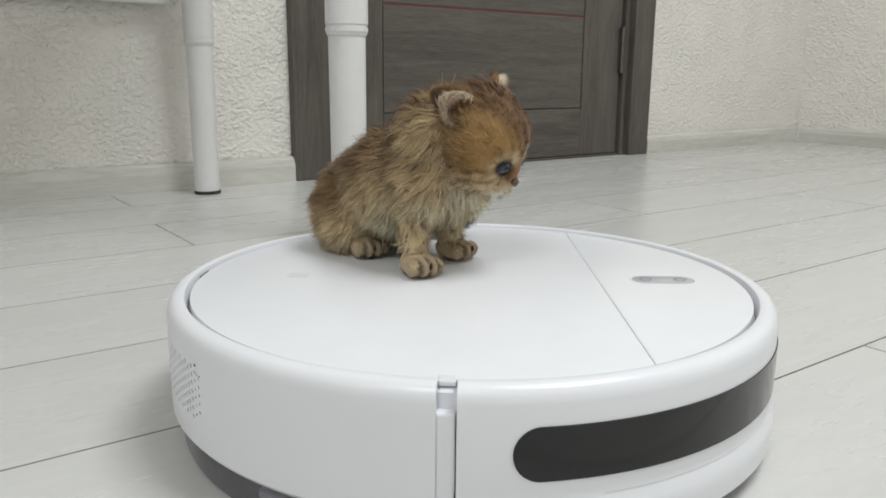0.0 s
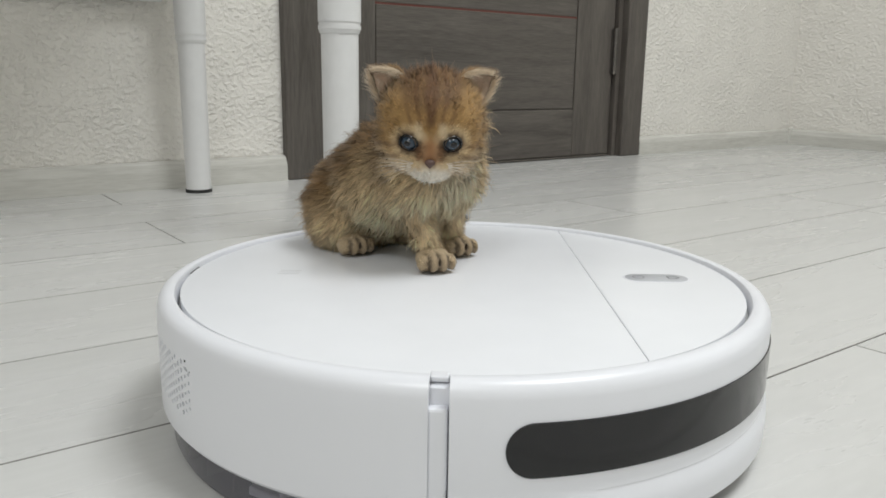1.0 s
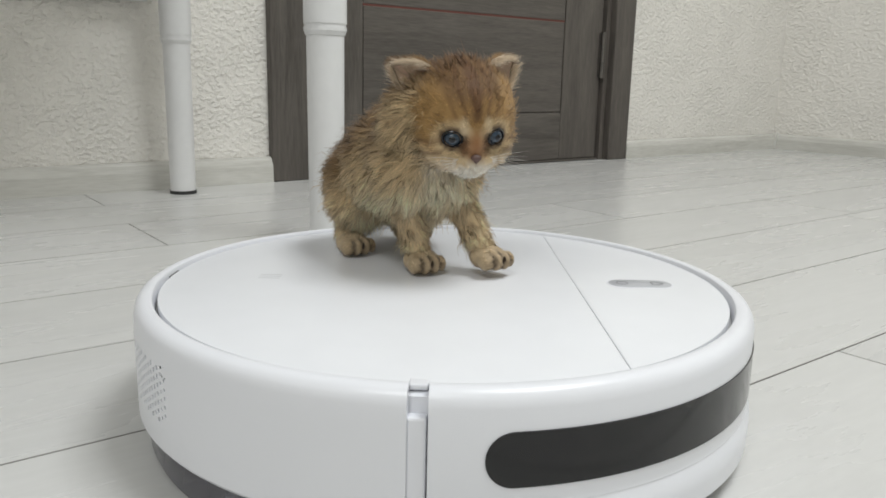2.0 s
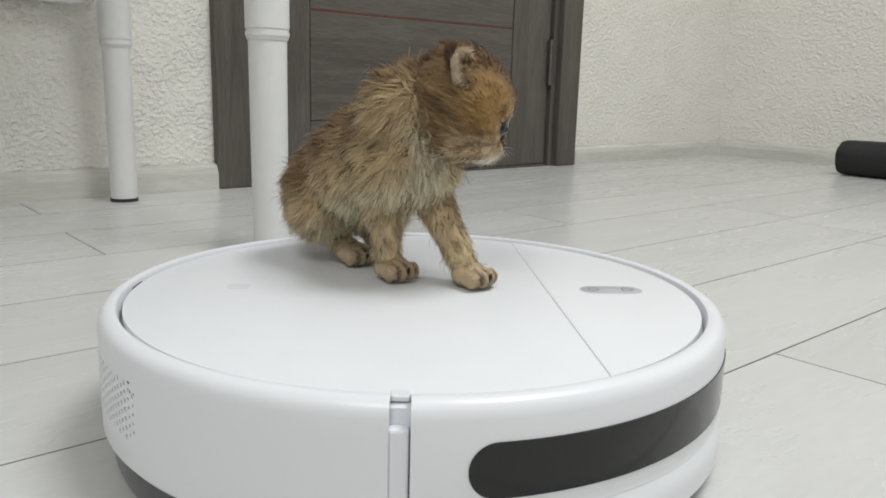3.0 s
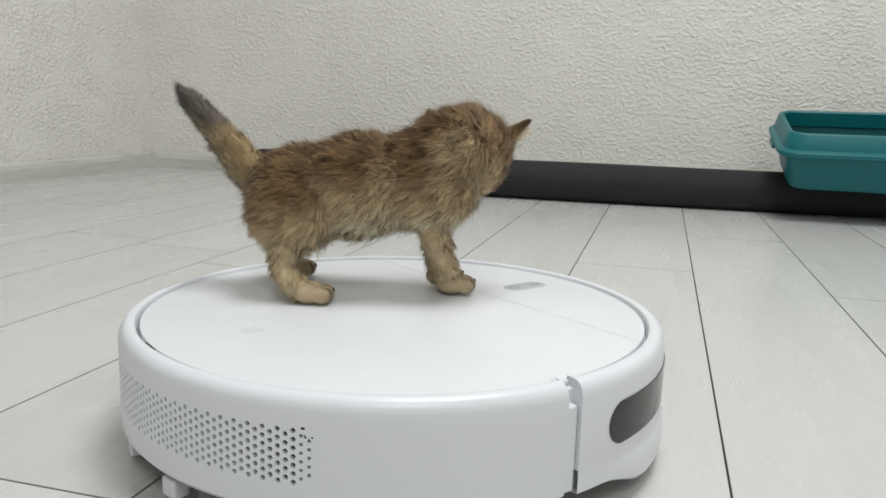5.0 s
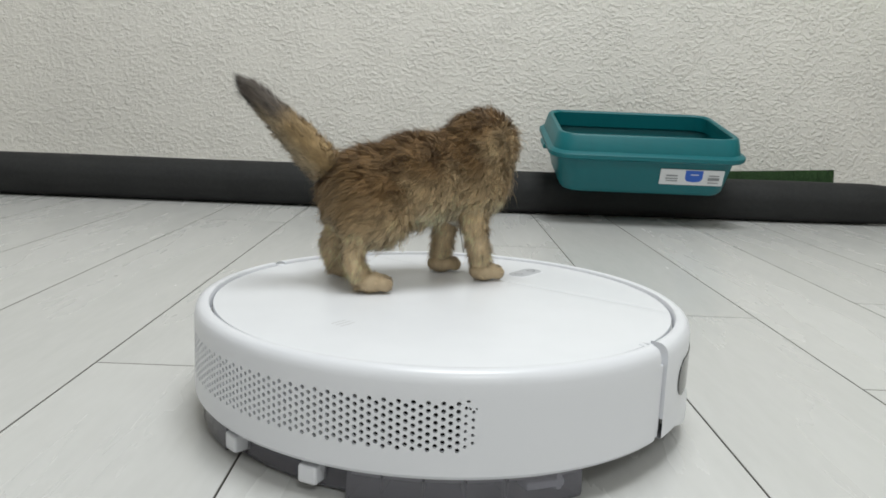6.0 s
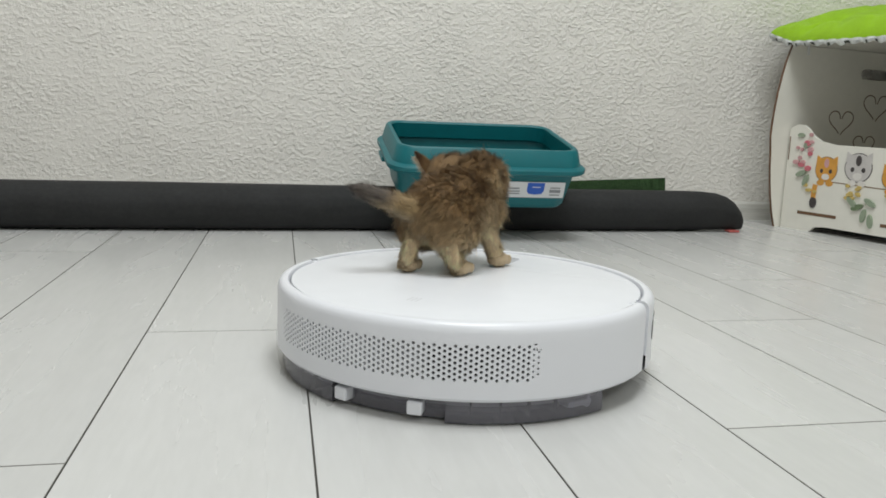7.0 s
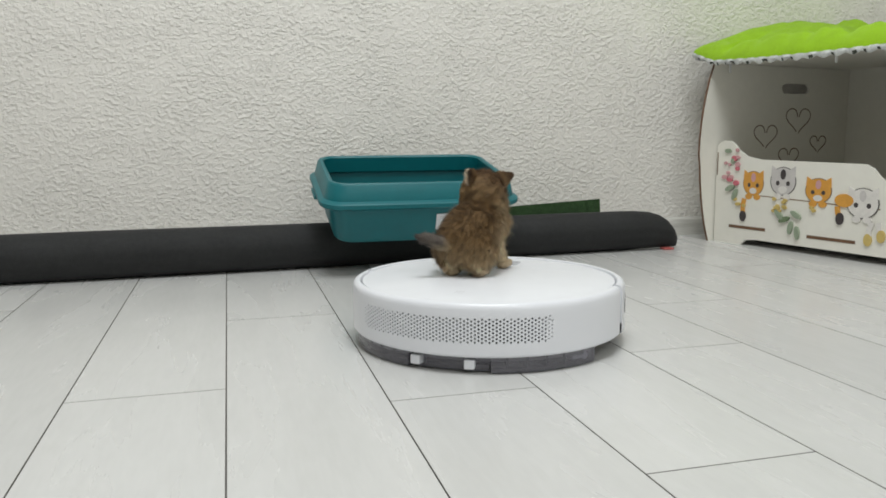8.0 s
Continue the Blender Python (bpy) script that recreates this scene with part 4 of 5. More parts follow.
def head_coat(p, n):
    x, y, z = p[:, 0], np.abs(p[:, 1]), p[:, 2]
    front = step(x, 0.008, 0.018)
    c = mix((0.41, 0.245, 0.092), (0.64, 0.49, 0.30), step(-z, 0.003, 0.017))
    wave = np.sin(z * 330 + x * 210 + 3 * np.sin(y * 160))
    c = mix(c, mix((0.30, 0.19, 0.09), (0.13, 0.08, 0.04), 0.7 * step(wave, 0.1, 0.9)), step(-x, -0.012, 0.004))
    c = mix(c, (0.60, 0.46, 0.28), step(-x, -0.016, -0.004) * step(x, -0.006, 0.004) * step(-z, 0.006, 0.020) * 0.8)
    c = mix(c, (0.16, 0.088, 0.038), 0.9 * step(z - x * 0.10, 0.004, 0.021) * step(0.006 + 0.55 * z - y, -0.006, 0.008))
    streak = np.sin(y * 1050 + 1.5 * np.sin(z * 200))
    c = mix(c, (0.12, 0.055, 0.022), 0.6 * step(streak, -0.4, 0.9) * step(z, 0.001, 0.010) * step(0.015 - y, -0.003, 0.004) * step(x, -0.020, 0.0))
    c = mix(c, (0.13, 0.062, 0.026), 0.8 * step(0.0030 - y, -0.002, 0.002) * step(z, 0.004, 0.011) * step(x, -0.02, 0.0))
    ring = np.hypot((y - 0.0118) * 0.9, z + 0.0032)
    c = mix(c, (0.70, 0.53, 0.31), 0.75 * step(0.0098 - ring, -0.0018, 0.0014) * front)
    c = mix(c, (0.07, 0.038, 0.022), 0.9 * step(0.0069 - ring, -0.0008, 0.0008) * front)
    c = mix(c, (0.74, 0.58, 0.37), 0.8 * step(0.0021 - np.abs(y - 0.0068), -0.0012, 0.0010) * step(z, -0.0030, 0.0005) * step(-z, -0.0105, -0.0060) * front)
    c = mix(c, (0.15, 0.068, 0.028), 0.85 * step(0.0025 - np.hypot(y - 0.0058, (z + 0.0092) / 1.7), -0.0010, 0.0010) * front)
    for drop, far in ((-0.0040, 0.0165), (-0.0105, 0.0150)):
        line = step(0.0013 - np.abs(z - drop + (y - far) * 0.30), -0.0009, 0.0009) * step(y, far, far + 0.003) * step(x, -0.002, 0.008)
        c = mix(c, (0.15, 0.075, 0.035), 0.65 * line)
    c = mix(c, (0.86, 0.78, 0.66), step(x, 0.010, 0.022) * step(-z - 0.15 * y, 0.0150, 0.0186) * step(0.0120 - y, -0.004, 0.003))
    return mix(c, (0.33, 0.15, 0.062), step(x, 0.022, 0.029) * step(z, -0.0165, -0.0125) * step(-z, -0.004, 0.004) * step(0.0042 - y, -0.0025, 0.0025) * 0.85)


def leg_coat(p, n):
    c = mix((0.82, 0.64, 0.40), FLANK, step(p[:, 2], 0.02, 0.06))
    band = np.sin(p[:, 2] * 520 + 2.0 * np.sin(p[:, 1] * 200))
    return mix(c, DARK, 0.22 * step(band, 0.35, 0.9) * step(p[:, 0], -0.012, 0.004))


def paw_coat(p, n):
    c = mix((0.72, 0.56, 0.36), (0.55, 0.42, 0.27), step(p[:, 0], 0.002, 0.016))
    # shade in the creases between the toes, painted into the colour
    gap = np.minimum(np.minimum(np.abs(p[:, 1]), np.abs(p[:, 1] - 0.0062)), np.abs(p[:, 1] + 0.0062))
    return mix(c, (0.05, 0.035, 0.025), 0.8 * step(0.0011 - gap, -0.0006, 0.0006) * step(p[:, 0], 0.006, 0.011))


def tail_coat(p, n):
    c = mix(GOLD, GREY, step(p[:, 0], 0.026, 0.046))
    c = mix(c, (0.50, 0.40, 0.26), step(-n[:, 2], 0.1, 0.8) * (1 - step(p[:, 0], 0.04, 0.06)))
    return mix(c, (0.07, 0.06, 0.055), 0.6 * step(p[:, 0], 0.066, 0.078))


def ear_coat(p, n):
    return mix((0.36, 0.235, 0.12), (0.17, 0.105, 0.06), step(p[:, 2], 0.008, 0.018))


M_FUR = bpy.data.materials.new("kitten_fur")
M_FUR.use_nodes = True
_n, _l = M_FUR.node_tree.nodes, M_FUR.node_tree.links
_b = _n["Principled BSDF"]
_b.inputs["Roughness"].default_value = 0.62
_b.inputs["Specular IOR Level"].default_value = 0.22
_b.inputs["Sheen Weight"].default_value = 0.12
_a = _n.new("ShaderNodeAttribute")
_a.attribute_name = "coat"
_g = _n.new("ShaderNodeNewGeometry")
_h = _n.new("ShaderNodeHueSaturation")
_r = _n.new("ShaderNodeMapRange")
_r.inputs["To Min"].default_value, _r.inputs["To Max"].default_value = 0.78, 1.22
_l.new(_g.outputs["Random Per Island"], _r.inputs["Value"])
_l.new(_r.outputs[0], _h.inputs["Value"])
_l.new(_a.outputs["Color"], _h.inputs["Color"])
_l.new(_h.outputs["Color"], _b.inputs["Base Color"])
M_EYE = material("slate_blue_iris", (0.030, 0.048, 0.070), 0.05, vary=0.5, scale=500)
M_PUPIL = material("black_pupil", (0.004, 0.004, 0.005), 0.08)
M_NOSE = material("pink_brown_nose", (0.10, 0.055, 0.045), 0.5, vary=0.2, scale=300)
M_EARSKIN = material("pink_ear_skin", (0.46, 0.31, 0.22), 0.6, vary=0.25, scale=120, Subsurface_Weight=0.2)
M_TOE_SHADE = material("toe_gap_dark_brown", (0.035, 0.024, 0.018), 0.6)
M_WHISKER = material("white_whisker", (0.75, 0.72, 0.68), 0.4)


def paint(me, p, n, coat):
    attr = me.attributes.new("coat", "FLOAT_COLOR", "POINT")
    c = np.ones((len(p), 4), np.float32)
    c[:, :3] = np.clip(coat(p, n), 0.003, 0.9)
    attr.data.foreach_set("color", c.ravel())


def furred(name, bm, parent, coat, count, length, comb, lift=0.45, width=0.00033, label="", spread=0.30, keep=None, gather=0.0058, cling=0.48, guard_share=0.3, tip_tone=0.55, patchy=1.0):
    """A skin part with a child of single hairs, each a narrow tapered blade."""
    bmesh.ops.triangulate(bm, faces=bm.faces)
    bm.normal_update()
    vp = np.array([v.co for v in bm.verts])
    vn = np.array([v.normal for v in bm.verts])
    tri = np.array([[v.index for v in f.verts] for f in bm.faces])
    skin = part(name, bm, M_FUR, parent, label, smooth=180)
    # skin colour lowered to 0.8 as painted shade beneath the hairs
    paint(skin.data, vp, vn, lambda p, n: np.asarray(coat(p, n)) * 0.8)
    a, b, c = vp[tri[:, 0]], vp[tri[:, 1]], vp[tri[:, 2]]
    area = np.linalg.norm(np.cross(b - a, c - a), axis=1)
    pick = RNG.choice(len(tri), count, p=area / area.sum())
    r1, r2 = np.sqrt(RNG.random(count)), RNG.random(count)
    w = np.stack([1 - r1, r1 * (1 - r2), r1 * r2], 1)[:, :, None]
    p = (vp[tri[pick]] * w).sum(1)
    n = (vn[tri[pick]] * w).sum(1)
    n /= np.linalg.norm(n, axis=1)[:, None]
    if keep is not None:
        ok = keep(p)
        p, n = p[ok], n[ok]
    k = len(p)
    flow = np.asarray(comb(p, n), float)
    flow = flow - n * (flow * n).sum(1)[:, None]
    flow /= np.linalg.norm(flow, axis=1)[:, None] + 1e-9
    cell = np.floor(p / 0.0036 + 0.35 * np.sin(p[:, [1, 2, 0]] * 700)).astype(int)
    seed = (cell[:, 0] * 73856093 ^ cell[:, 1] * 19349663 ^ cell[:, 2] * 83492791) % 4096
    tufts = np.random.default_rng(3).normal(size=(4096, 3))[seed]
    guard = RNG.random(k) < guard_share
    swirl = np.stack([np.sin(p[:, 1] * 310 + p[:, 2] * 190), np.sin(p[:, 2] * 270 + p[:, 0] * 230 + 1.3), np.sin(p[:, 0] * 290 + p[:, 1] * 210 + 2.1)], 1)
    d = n * lift * RNG.uniform(0.8, 1.5, k)[:, None] + flow * 0.75 + tufts * 0.30 + swirl * 0.22 + RNG.normal(size=(k, 3)) * spread * 0.75
    d /= np.linalg.norm(d, axis=1)[:, None]
    ln = (length(p, n) if callable(length) else length) * np.where(guard, RNG.uniform(0.8, 1.25, k), RNG.uniform(0.4, 0.8, k)) * np.where(RNG.random(k) < 0.05, 1.7, 1.0)
    bend = flow * 0.55 + d * 0.45
    bend /= np.linalg.norm(bend, axis=1)[:, None]
    side = np.cross(d, n + RNG.normal(size=(k, 3)) * 0.7)
    side /= np.linalg.norm(side, axis=1)[:, None] + 1e-9
    side *= np.where((np.cross(side, d) * n).sum(1) < 0, -1.0, 1.0)[:, None]
    hw = side * (width * RNG.uniform(0.7, 1.3, k))[:, None] / 2
    root = p - n * 0.0006
    mid = root + d * (ln * 0.5)[:, None]
    tip = mid + bend * (ln * 0.5)[:, None]
    # hairs of one lock lean together towards its tip
    lock = np.floor(p / gather + 0.5 * np.sin(p[:, [2, 0, 1]] * 420)).astype(int)
    _, idx = np.unique(lock, axis=0, return_inverse=True)
    idx = np.asarray(idx).ravel()
    num = np.bincount(idx)
    heart_of = np.stack([np.bincount(idx, tip[:, j]) / num for j in range(3)], 1)[idx]
    pull = np.clip(RNG.normal(cling, 0.14, k), 0.0, 0.9)[:, None]
    tip = tip + (heart_of + d * (ln * 0.22)[:, None] - tip) * pull
    mid = mid + (heart_of - tip) * 0.06
    v = np.stack([root - hw, root + hw, mid + hw * 0.8, mid - hw * 0.8, tip], 1).reshape(-1, 3)
    base = (np.arange(k) * 5)[:, None]
    quads = (base + np.array([0, 1, 2, 3])).tolist()
    tips = (base + np.array([3, 2, 4])).tolist()
    me = bpy.data.meshes.new("fur")
    me.from_pydata(v.tolist(), [], quads + tips)
    col = np.asarray(coat(p, n))
    clump = np.random.default_rng(11).uniform(0.70, 1.28, 4096)[(cell[:, 0] // 2 * 7919 ^ cell[:, 1] // 2 * 104729 ^ cell[:, 2] // 2 * 1299709) % 4096]
    col = col * ((1 + (clump - 1) * patchy) * RNG.uniform(0.8, 1.2, k))[:, None]
    band = np.where(guard, tip_tone, 1.22)[:, None]          # dark-tipped guard hairs over a paler undercoat
    shade = np.stack([col * 0.95, col * 0.95, col * 1.08, col * 1.08, col * band + 0.008], 1).reshape(-1, 3)
    attr = me.attributes.new("coat", "FLOAT_COLOR", "POINT")
    c4 = np.ones((len(v), 4), np.float32)
    c4[:, :3] = np.clip(shade, 0.003, 0.9)
    attr.data.foreach_set("color", c4.ravel())
    me.polygons.foreach_set("use_smooth", [True] * len(me.polygons))
    nn = n * 0.85 + d * 0.25 + RNG.normal(size=(k, 3)) * 0.22
    nn /= np.linalg.norm(nn, axis=1)[:, None]
    me.normals_split_custom_set_from_vertices(np.repeat(nn, 5, axis=0).tolist())
    me.materials.append(M_FUR)
    tagged(link("fur", me, None, skin), kind="stuff")
    return skin


def along(x, y, z):
    return lambda p, n: np.tile((x, y, z), (len(p), 1))


def ear(head, s):
    """A cupped ear: an outer shell of fur and a pink inner skin, standing on the skull."""
    def grid(off):
        bm = bmesh.new()
        rows = []
        for j in range(9):
            t = j / 8
            half = 0.0114 * (1 - t ** 1.45) * (1 + 0.20 * math.sin(math.pi * t)) + 0.0004
            row = []
            for i in range(9):
                u = -1 + 2 * i / 8
                row.append(bm.verts.new((-0.0045 + 0.006 * u * u * (1 - t) + 0.002 * t + off, half * u, 0.0225 * t)))
            rows.append(row)
        for p, q in zip(rows, rows[1:]):
            for i in range(8):
                bm.faces.new((p[i], p[i + 1], q[i + 1], q[i]))
        return bm
    m = pose(-0.005, 0.0212 * s, 0.0205, -62 * s, -4, 24 * s)
    shell = grid(0.0)
    bmesh.ops.solidify(shell, geom=shell.faces[:], thickness=-0.0008)
    bmesh.ops.recalc_face_normals(shell, faces=shell.faces)
    bmesh.ops.transform(shell, matrix=Matrix.Identity(4), verts=shell.verts)
    ob = furred_ear(shell, head, s, m)
    inner = grid(0.0010)
    bmesh.ops.transform(inner, matrix=m @ Matrix.Diagonal((1, 0.82, 0.86, 1)), verts=inner.verts)
    part("inner_ear", inner, M_EARSKIN, head, "pink inside of the ear", smooth=60)
    return ob


def furred_ear(shell, head, s, m):
    bmesh.ops.triangulate(shell, faces=shell.faces)
    pts = np.array([v.co for v in shell.verts])
    colours = ear_coat(pts, pts)
    bmesh.ops.transform(shell, matrix=m, verts=shell.verts)
    shell.normal_update()
    ob = part("ear", shell, M_FUR, head, smooth=180)
    attr = ob.data.attributes.new("coat", "FLOAT_COLOR", "POINT")
    c = np.ones((len(pts), 4), np.float32)
    c[:, :3] = colours
    attr.data.foreach_set("color", c.ravel())
    # hairs along the back and the rims
    k = 4200
    u, t = RNG.uniform(-1, 1, k), RNG.random(k) ** 0.8
    edge = RNG.random(k) < 0.45
    u = np.where(edge, np.sign(u) * RNG.uniform(0.85, 1.0, k), u)
    half = 0.0114 * (1 - t ** 1.45) * (1 + 0.20 * np.sin(np.pi * t)) + 0.0004
    p = np.stack([-0.0050 + 0.006 * u * u * (1 - t) + 0.002 * t, half * u, 0.0225 * t], 1)
    inside = edge & (RNG.random(k) < 0.50) & (t < 0.8)
    d = np.stack([np.where(inside, 0.7, -0.35), u * 0.35 - np.where(inside, u * 0.8, 0), np.full(k, 0.75)], 1) + RNG.normal(size=(k, 3)) * 0.22
    d /= np.linalg.norm(d, axis=1)[:, None]
    ln = np.where(inside, 0.0095, 0.0045) * RNG.uniform(0.6, 1.2, k)
    side = np.cross(d, RNG.normal(size=(k, 3)))
    side /= np.linalg.norm(side, axis=1)[:, None]
    hw = side * 0.0002
    v = np.stack([p - hw, p + hw, p + d * ln[:, None]], 1).reshape(-1, 3)
    col = np.where(inside[:, None], np.array((0.74, 0.62, 0.47)), np.asarray(ear_coat(p, p)))
    R = np.array(m.to_3x3())
    v = v @ R.T + np.array(m.translation)
    me = bpy.data.meshes.new("fur")
    me.from_pydata(v.tolist(), [], (np.arange(k)[:, None] * 3 + np.arange(3)).tolist())
    attr = me.attributes.new("coat", "FLOAT_COLOR", "POINT")
    c4 = np.ones((len(v), 4), np.float32)
    c4[:, :3] = np.repeat(col, 3, axis=0)
    attr.data.foreach_set("color", c4.ravel())
    me.materials.append(M_FUR)
    tagged(link("ear_fur", me, None, head), kind="stuff")
    return ob


def kitten():
    k = empty("kitten")
    tagged(k, "fluffy golden tabby kitten riding on the robot vacuum", "kitten")
    parts = {}
    parts["chest"] = furred("chest", blob([((0, 0, 0), (0.043, 0.027, 0.032)), ((0.012, 0.014, -0.006), (0.024, 0.016, 0.025)), ((0.012, -0.014, -0.006), (0.024, 0.016, 0.025)), ((0.026, 0, 0.019), (0.027, 0.026, 0.024))]),
                            k, chest_coat, 42000, 0.0142, along(-1, 0, -0.45), 0.62, spread=0.30, gather=0.0078, cling=0.66, patchy=0.85)
    parts["belly"] = furred("belly", blob([((0, 0, 0), (0.043, 0.037, 0.034))]), k, torso_coat, 30000, 0.0142, along(-1, 0, -0.45), 0.62, spread=0.30, gather=0.0078, cling=0.66, patchy=0.85)
    parts["hips"] = furred("hindquarter", blob([((0, 0, 0), (0.037, 0.034, 0.032)), ((-0.004, 0.023, -0.011), (0.026, 0.018, 0.026)), ((-0.004, -0.023, -0.011), (0.026, 0.018, 0.026))]),
                           k, hip_coat, 42000, 0.0142, along(-1, 0, -0.45), 0.62, spread=0.30, gather=0.0078, cling=0.66, patchy=0.85)
    head = furred("head", blob([((0, 0, 0.003), (0.0305, 0.0312, 0.0310)), ((0.019, 0.0055, -0.0172), (0.0125, 0.0085, 0.0070)), ((0.019, -0.0055, -0.0172), (0.0125, 0.0085, 0.0070)), ((0.018, 0, -0.0085), (0.0130, 0.0070, 0.0110)),
                                ((0.005, 0.0125, -0.0105), (0.0205, 0.0160, 0.0140)), ((0.005, -0.0125, -0.0105), (0.0205, 0.0160, 0.0140)), ((0.016, 0, -0.021), (0.012, 0.009, 0.0065)), ((0.012, 0, 0.011), (0.0165, 0.018, 0.014))], 5, 11.0),
                  k, head_coat, 52000, lambda p, n: 0.0036 + 0.0080 * step(-p[:, 0], -0.022, 0.004) + 0.0025 * step(-p[:, 2], 0.0, 0.02) * step(0.03 - p[:, 0], 0.0, 0.01), lambda p, n: p - np.array([0.05, 0, -0.010]), 0.26, 0.00028,
                  gather=0.0046, cling=0.10, tip_tone=1.0, patchy=0.5, keep=lambda p: np.hypot(np.abs(p[:, 1]) - 0.0120, p[:, 2] + 0.0030) + (p[:, 0] < 0.01) > 0.0056, guard_share=0.2)
    parts["head"] = head
    for s in (1, -1):
        ear(head, s)
        m = pose(0.0245, 0.0118 * s, -0.0032, 0, 4, 20 * s)
        bm = bmesh.new()
        bmesh.ops.create_uvsphere(bm, u_segments=24, v_segments=16, radius=0.0051, matrix=m @ pose(0.0002, 0, 0) @ Matrix.Diagonal((1, 1, 0.86, 1)))
        eye = part("eye", bm, M_EYE, head, "dark slate-blue eye", smooth=80)
        bm = bmesh.new()
        bmesh.ops.create_uvsphere(bm, u_segments=20, v_segments=12, radius=0.0028, matrix=m @ pose(0.0032, 0, 0.0001) @ Matrix.Diagonal((0.86, 1, 0.85, 1)))
        part("pupil", bm, M_PUPIL, head, smooth=80)
        bm = bmesh.new()
        ring = []
        for j in range(24):
            a = 2 * math.pi * j / 24
            ring.append([bm.verts.new(m @ Vector((0.0026 + dx, (0.0048 + dr) * math.cos(a) * 1.06, (0.0041 + dr) * math.sin(a)))) for dx, dr in ((0.0, -0.0006), (0.0010, 0.0), (0.0004, 0.0011), (-0.0012, 0.0012))])
        for j in range(24):
            p, q = ring[j], ring[(j + 1) % 24]
            for i in range(3):
                bm.faces.new((p[i], p[i + 1], q[i + 1], q[i]))
        bmesh.ops.recalc_face_normals(bm, faces=bm.faces)
        part("eyelid", bm, M_PUPIL, head, "dark rim of the eye", smooth=80)
        bm = bmesh.new()
        for j in range(9):
            a0 = Vector((0.029, 0.0085 * s, -0.0150 - 0.0009 * (j % 3)))
            d = Vector((0.25 - 0.06 * (j // 3), 1.0 * s, 0.28 - 0.09 * j)).normalized()
            pts = [a0, a0 + d * 0.011, a0 + d * 0.023 + Vector((-0.001, 0, -0.0022))]
            w = Vector((0, 0, 0.00011))
            prev = None
            for q, f in zip(pts, (1.0, 0.7, 0.15)):
                now = [bm.verts.new(q - w * f), bm.verts.new(q + w * f)]
                if prev:
                    bm.faces.new((prev[0], prev[1], now[1], now[0]))
                prev = now
        part("whisker_tuft", bm, M_WHISKER, head)
    part("nose", blob([((0, 0, 0), (0.0024, 0.0031, 0.0020)), ((0.0003, 0, -0.0014), (0.0017, 0.0013, 0.0018))], 3), M_NOSE, head, "pinkish brown nose", smooth=80).location = (0.0318, 0, -0.0136)
    bm = bmesh.new()
    for s in (1, -1):
        pts = [(0.0322, 0.0, -0.0160), (0.0322, 0.0003 * s, -0.0186)]
        for p, q in zip(pts, pts[1:]):
            bm.faces.new([bm.verts.new((x + 0.0006, y, z + dz)) for (x, y, z), dz in ((p, 0.0003), (q, 0.0003), (q, -0.0003), (p, -0.0003))])
    part("mouth", bm, M_NOSE, head)
    for key in ("rf", "lf"):
        parts[key] = furred("front_leg", limb([((0.001, 0, -0.002), 0.0074), ((0, 0, 0.010), 0.0078), ((-0.001, 0, 0.024), 0.0084), ((-0.002, 0, 0.040), 0.0100), ((-0.002, 0, 0.056), 0.0114), ((0, 0, 0.062), 0.0076)]),
                            k, leg_coat, 9500, 0.0082, along(-0.2, 0, -1), 0.46)
    for key in ("rh", "lh"):
        parts[key] = furred("hind_leg", limb([((0.004, 0, -0.001), 0.0068), ((-0.004, 0, 0.007), 0.0070), ((-0.010, 0, 0.018), 0.0073), ((-0.008, 0, 0.029), 0.0091), ((0.0, 0, 0.041), 0.0117), ((0.004, 0, 0.054), 0.0125), ((0.004, 0, 0.060), 0.0084)]),
                            k, leg_coat, 10500, 0.0085, along(-0.35, 0, -1), 0.46)
    for key in ("rfp", "lfp", "rhp", "lhp"):
        toes = [((0.0105, y, -0.0006), (0.0062, 0.0036, 0.0058)) for y in (-0.0092, -0.0031, 0.0031, 0.0092)]
        toes[0] = ((0.0080, -0.0088, -0.0008), (0.0060, 0.0036, 0.0054))
        toes[3] = ((0.0080, 0.0088, -0.0008), (0.0060, 0.0036, 0.0054))
        parts[key] = furred("paw", blob([((0, 0, 0), (0.0125, 0.0108, 0.0078))] + toes, 4, 14), k, paw_coat, 4500, 0.0026, along(1, 0, -0.4), 0.25, 0.00034)
        # dark slivers set into the toe gaps to deepen their shade
        for y in (-0.0064, 0.0, 0.0064):
            toe_gap_shade = blob([((0, 0, 0), (0.0024, 0.00055, 0.0040))], 2)
            bmesh.ops.transform(toe_gap_shade, matrix=pose(0.0142 - 90 * y * y, y, 0.0002, 0, 30, 0), verts=toe_gap_shade.verts)
            part("toe_gap_shade", toe_gap_shade, M_TOE_SHADE, parts[key], "dark sliver standing in for the shade between the toes", smooth=80)
    parts["tail"] = furred("tail", limb([((-0.012, 0, 0), 0.0115), ((0.0, 0, 0), 0.0122), ((0.018, 0, 0.0005), 0.0112), ((0.036, 0, 0.0010), 0.0094), ((0.054, 0, 0.0010), 0.0076), ((0.068, 0, 0.0005), 0.0060), ((0.076, 0, 0), 0.0034), ((0.078, 0, 0), 0.001)]),
                           k, tail_coat, 12000, 0.0090, along(1, 0, 0), 0.42)
    return k, parts


cat, cat_parts = kitten()

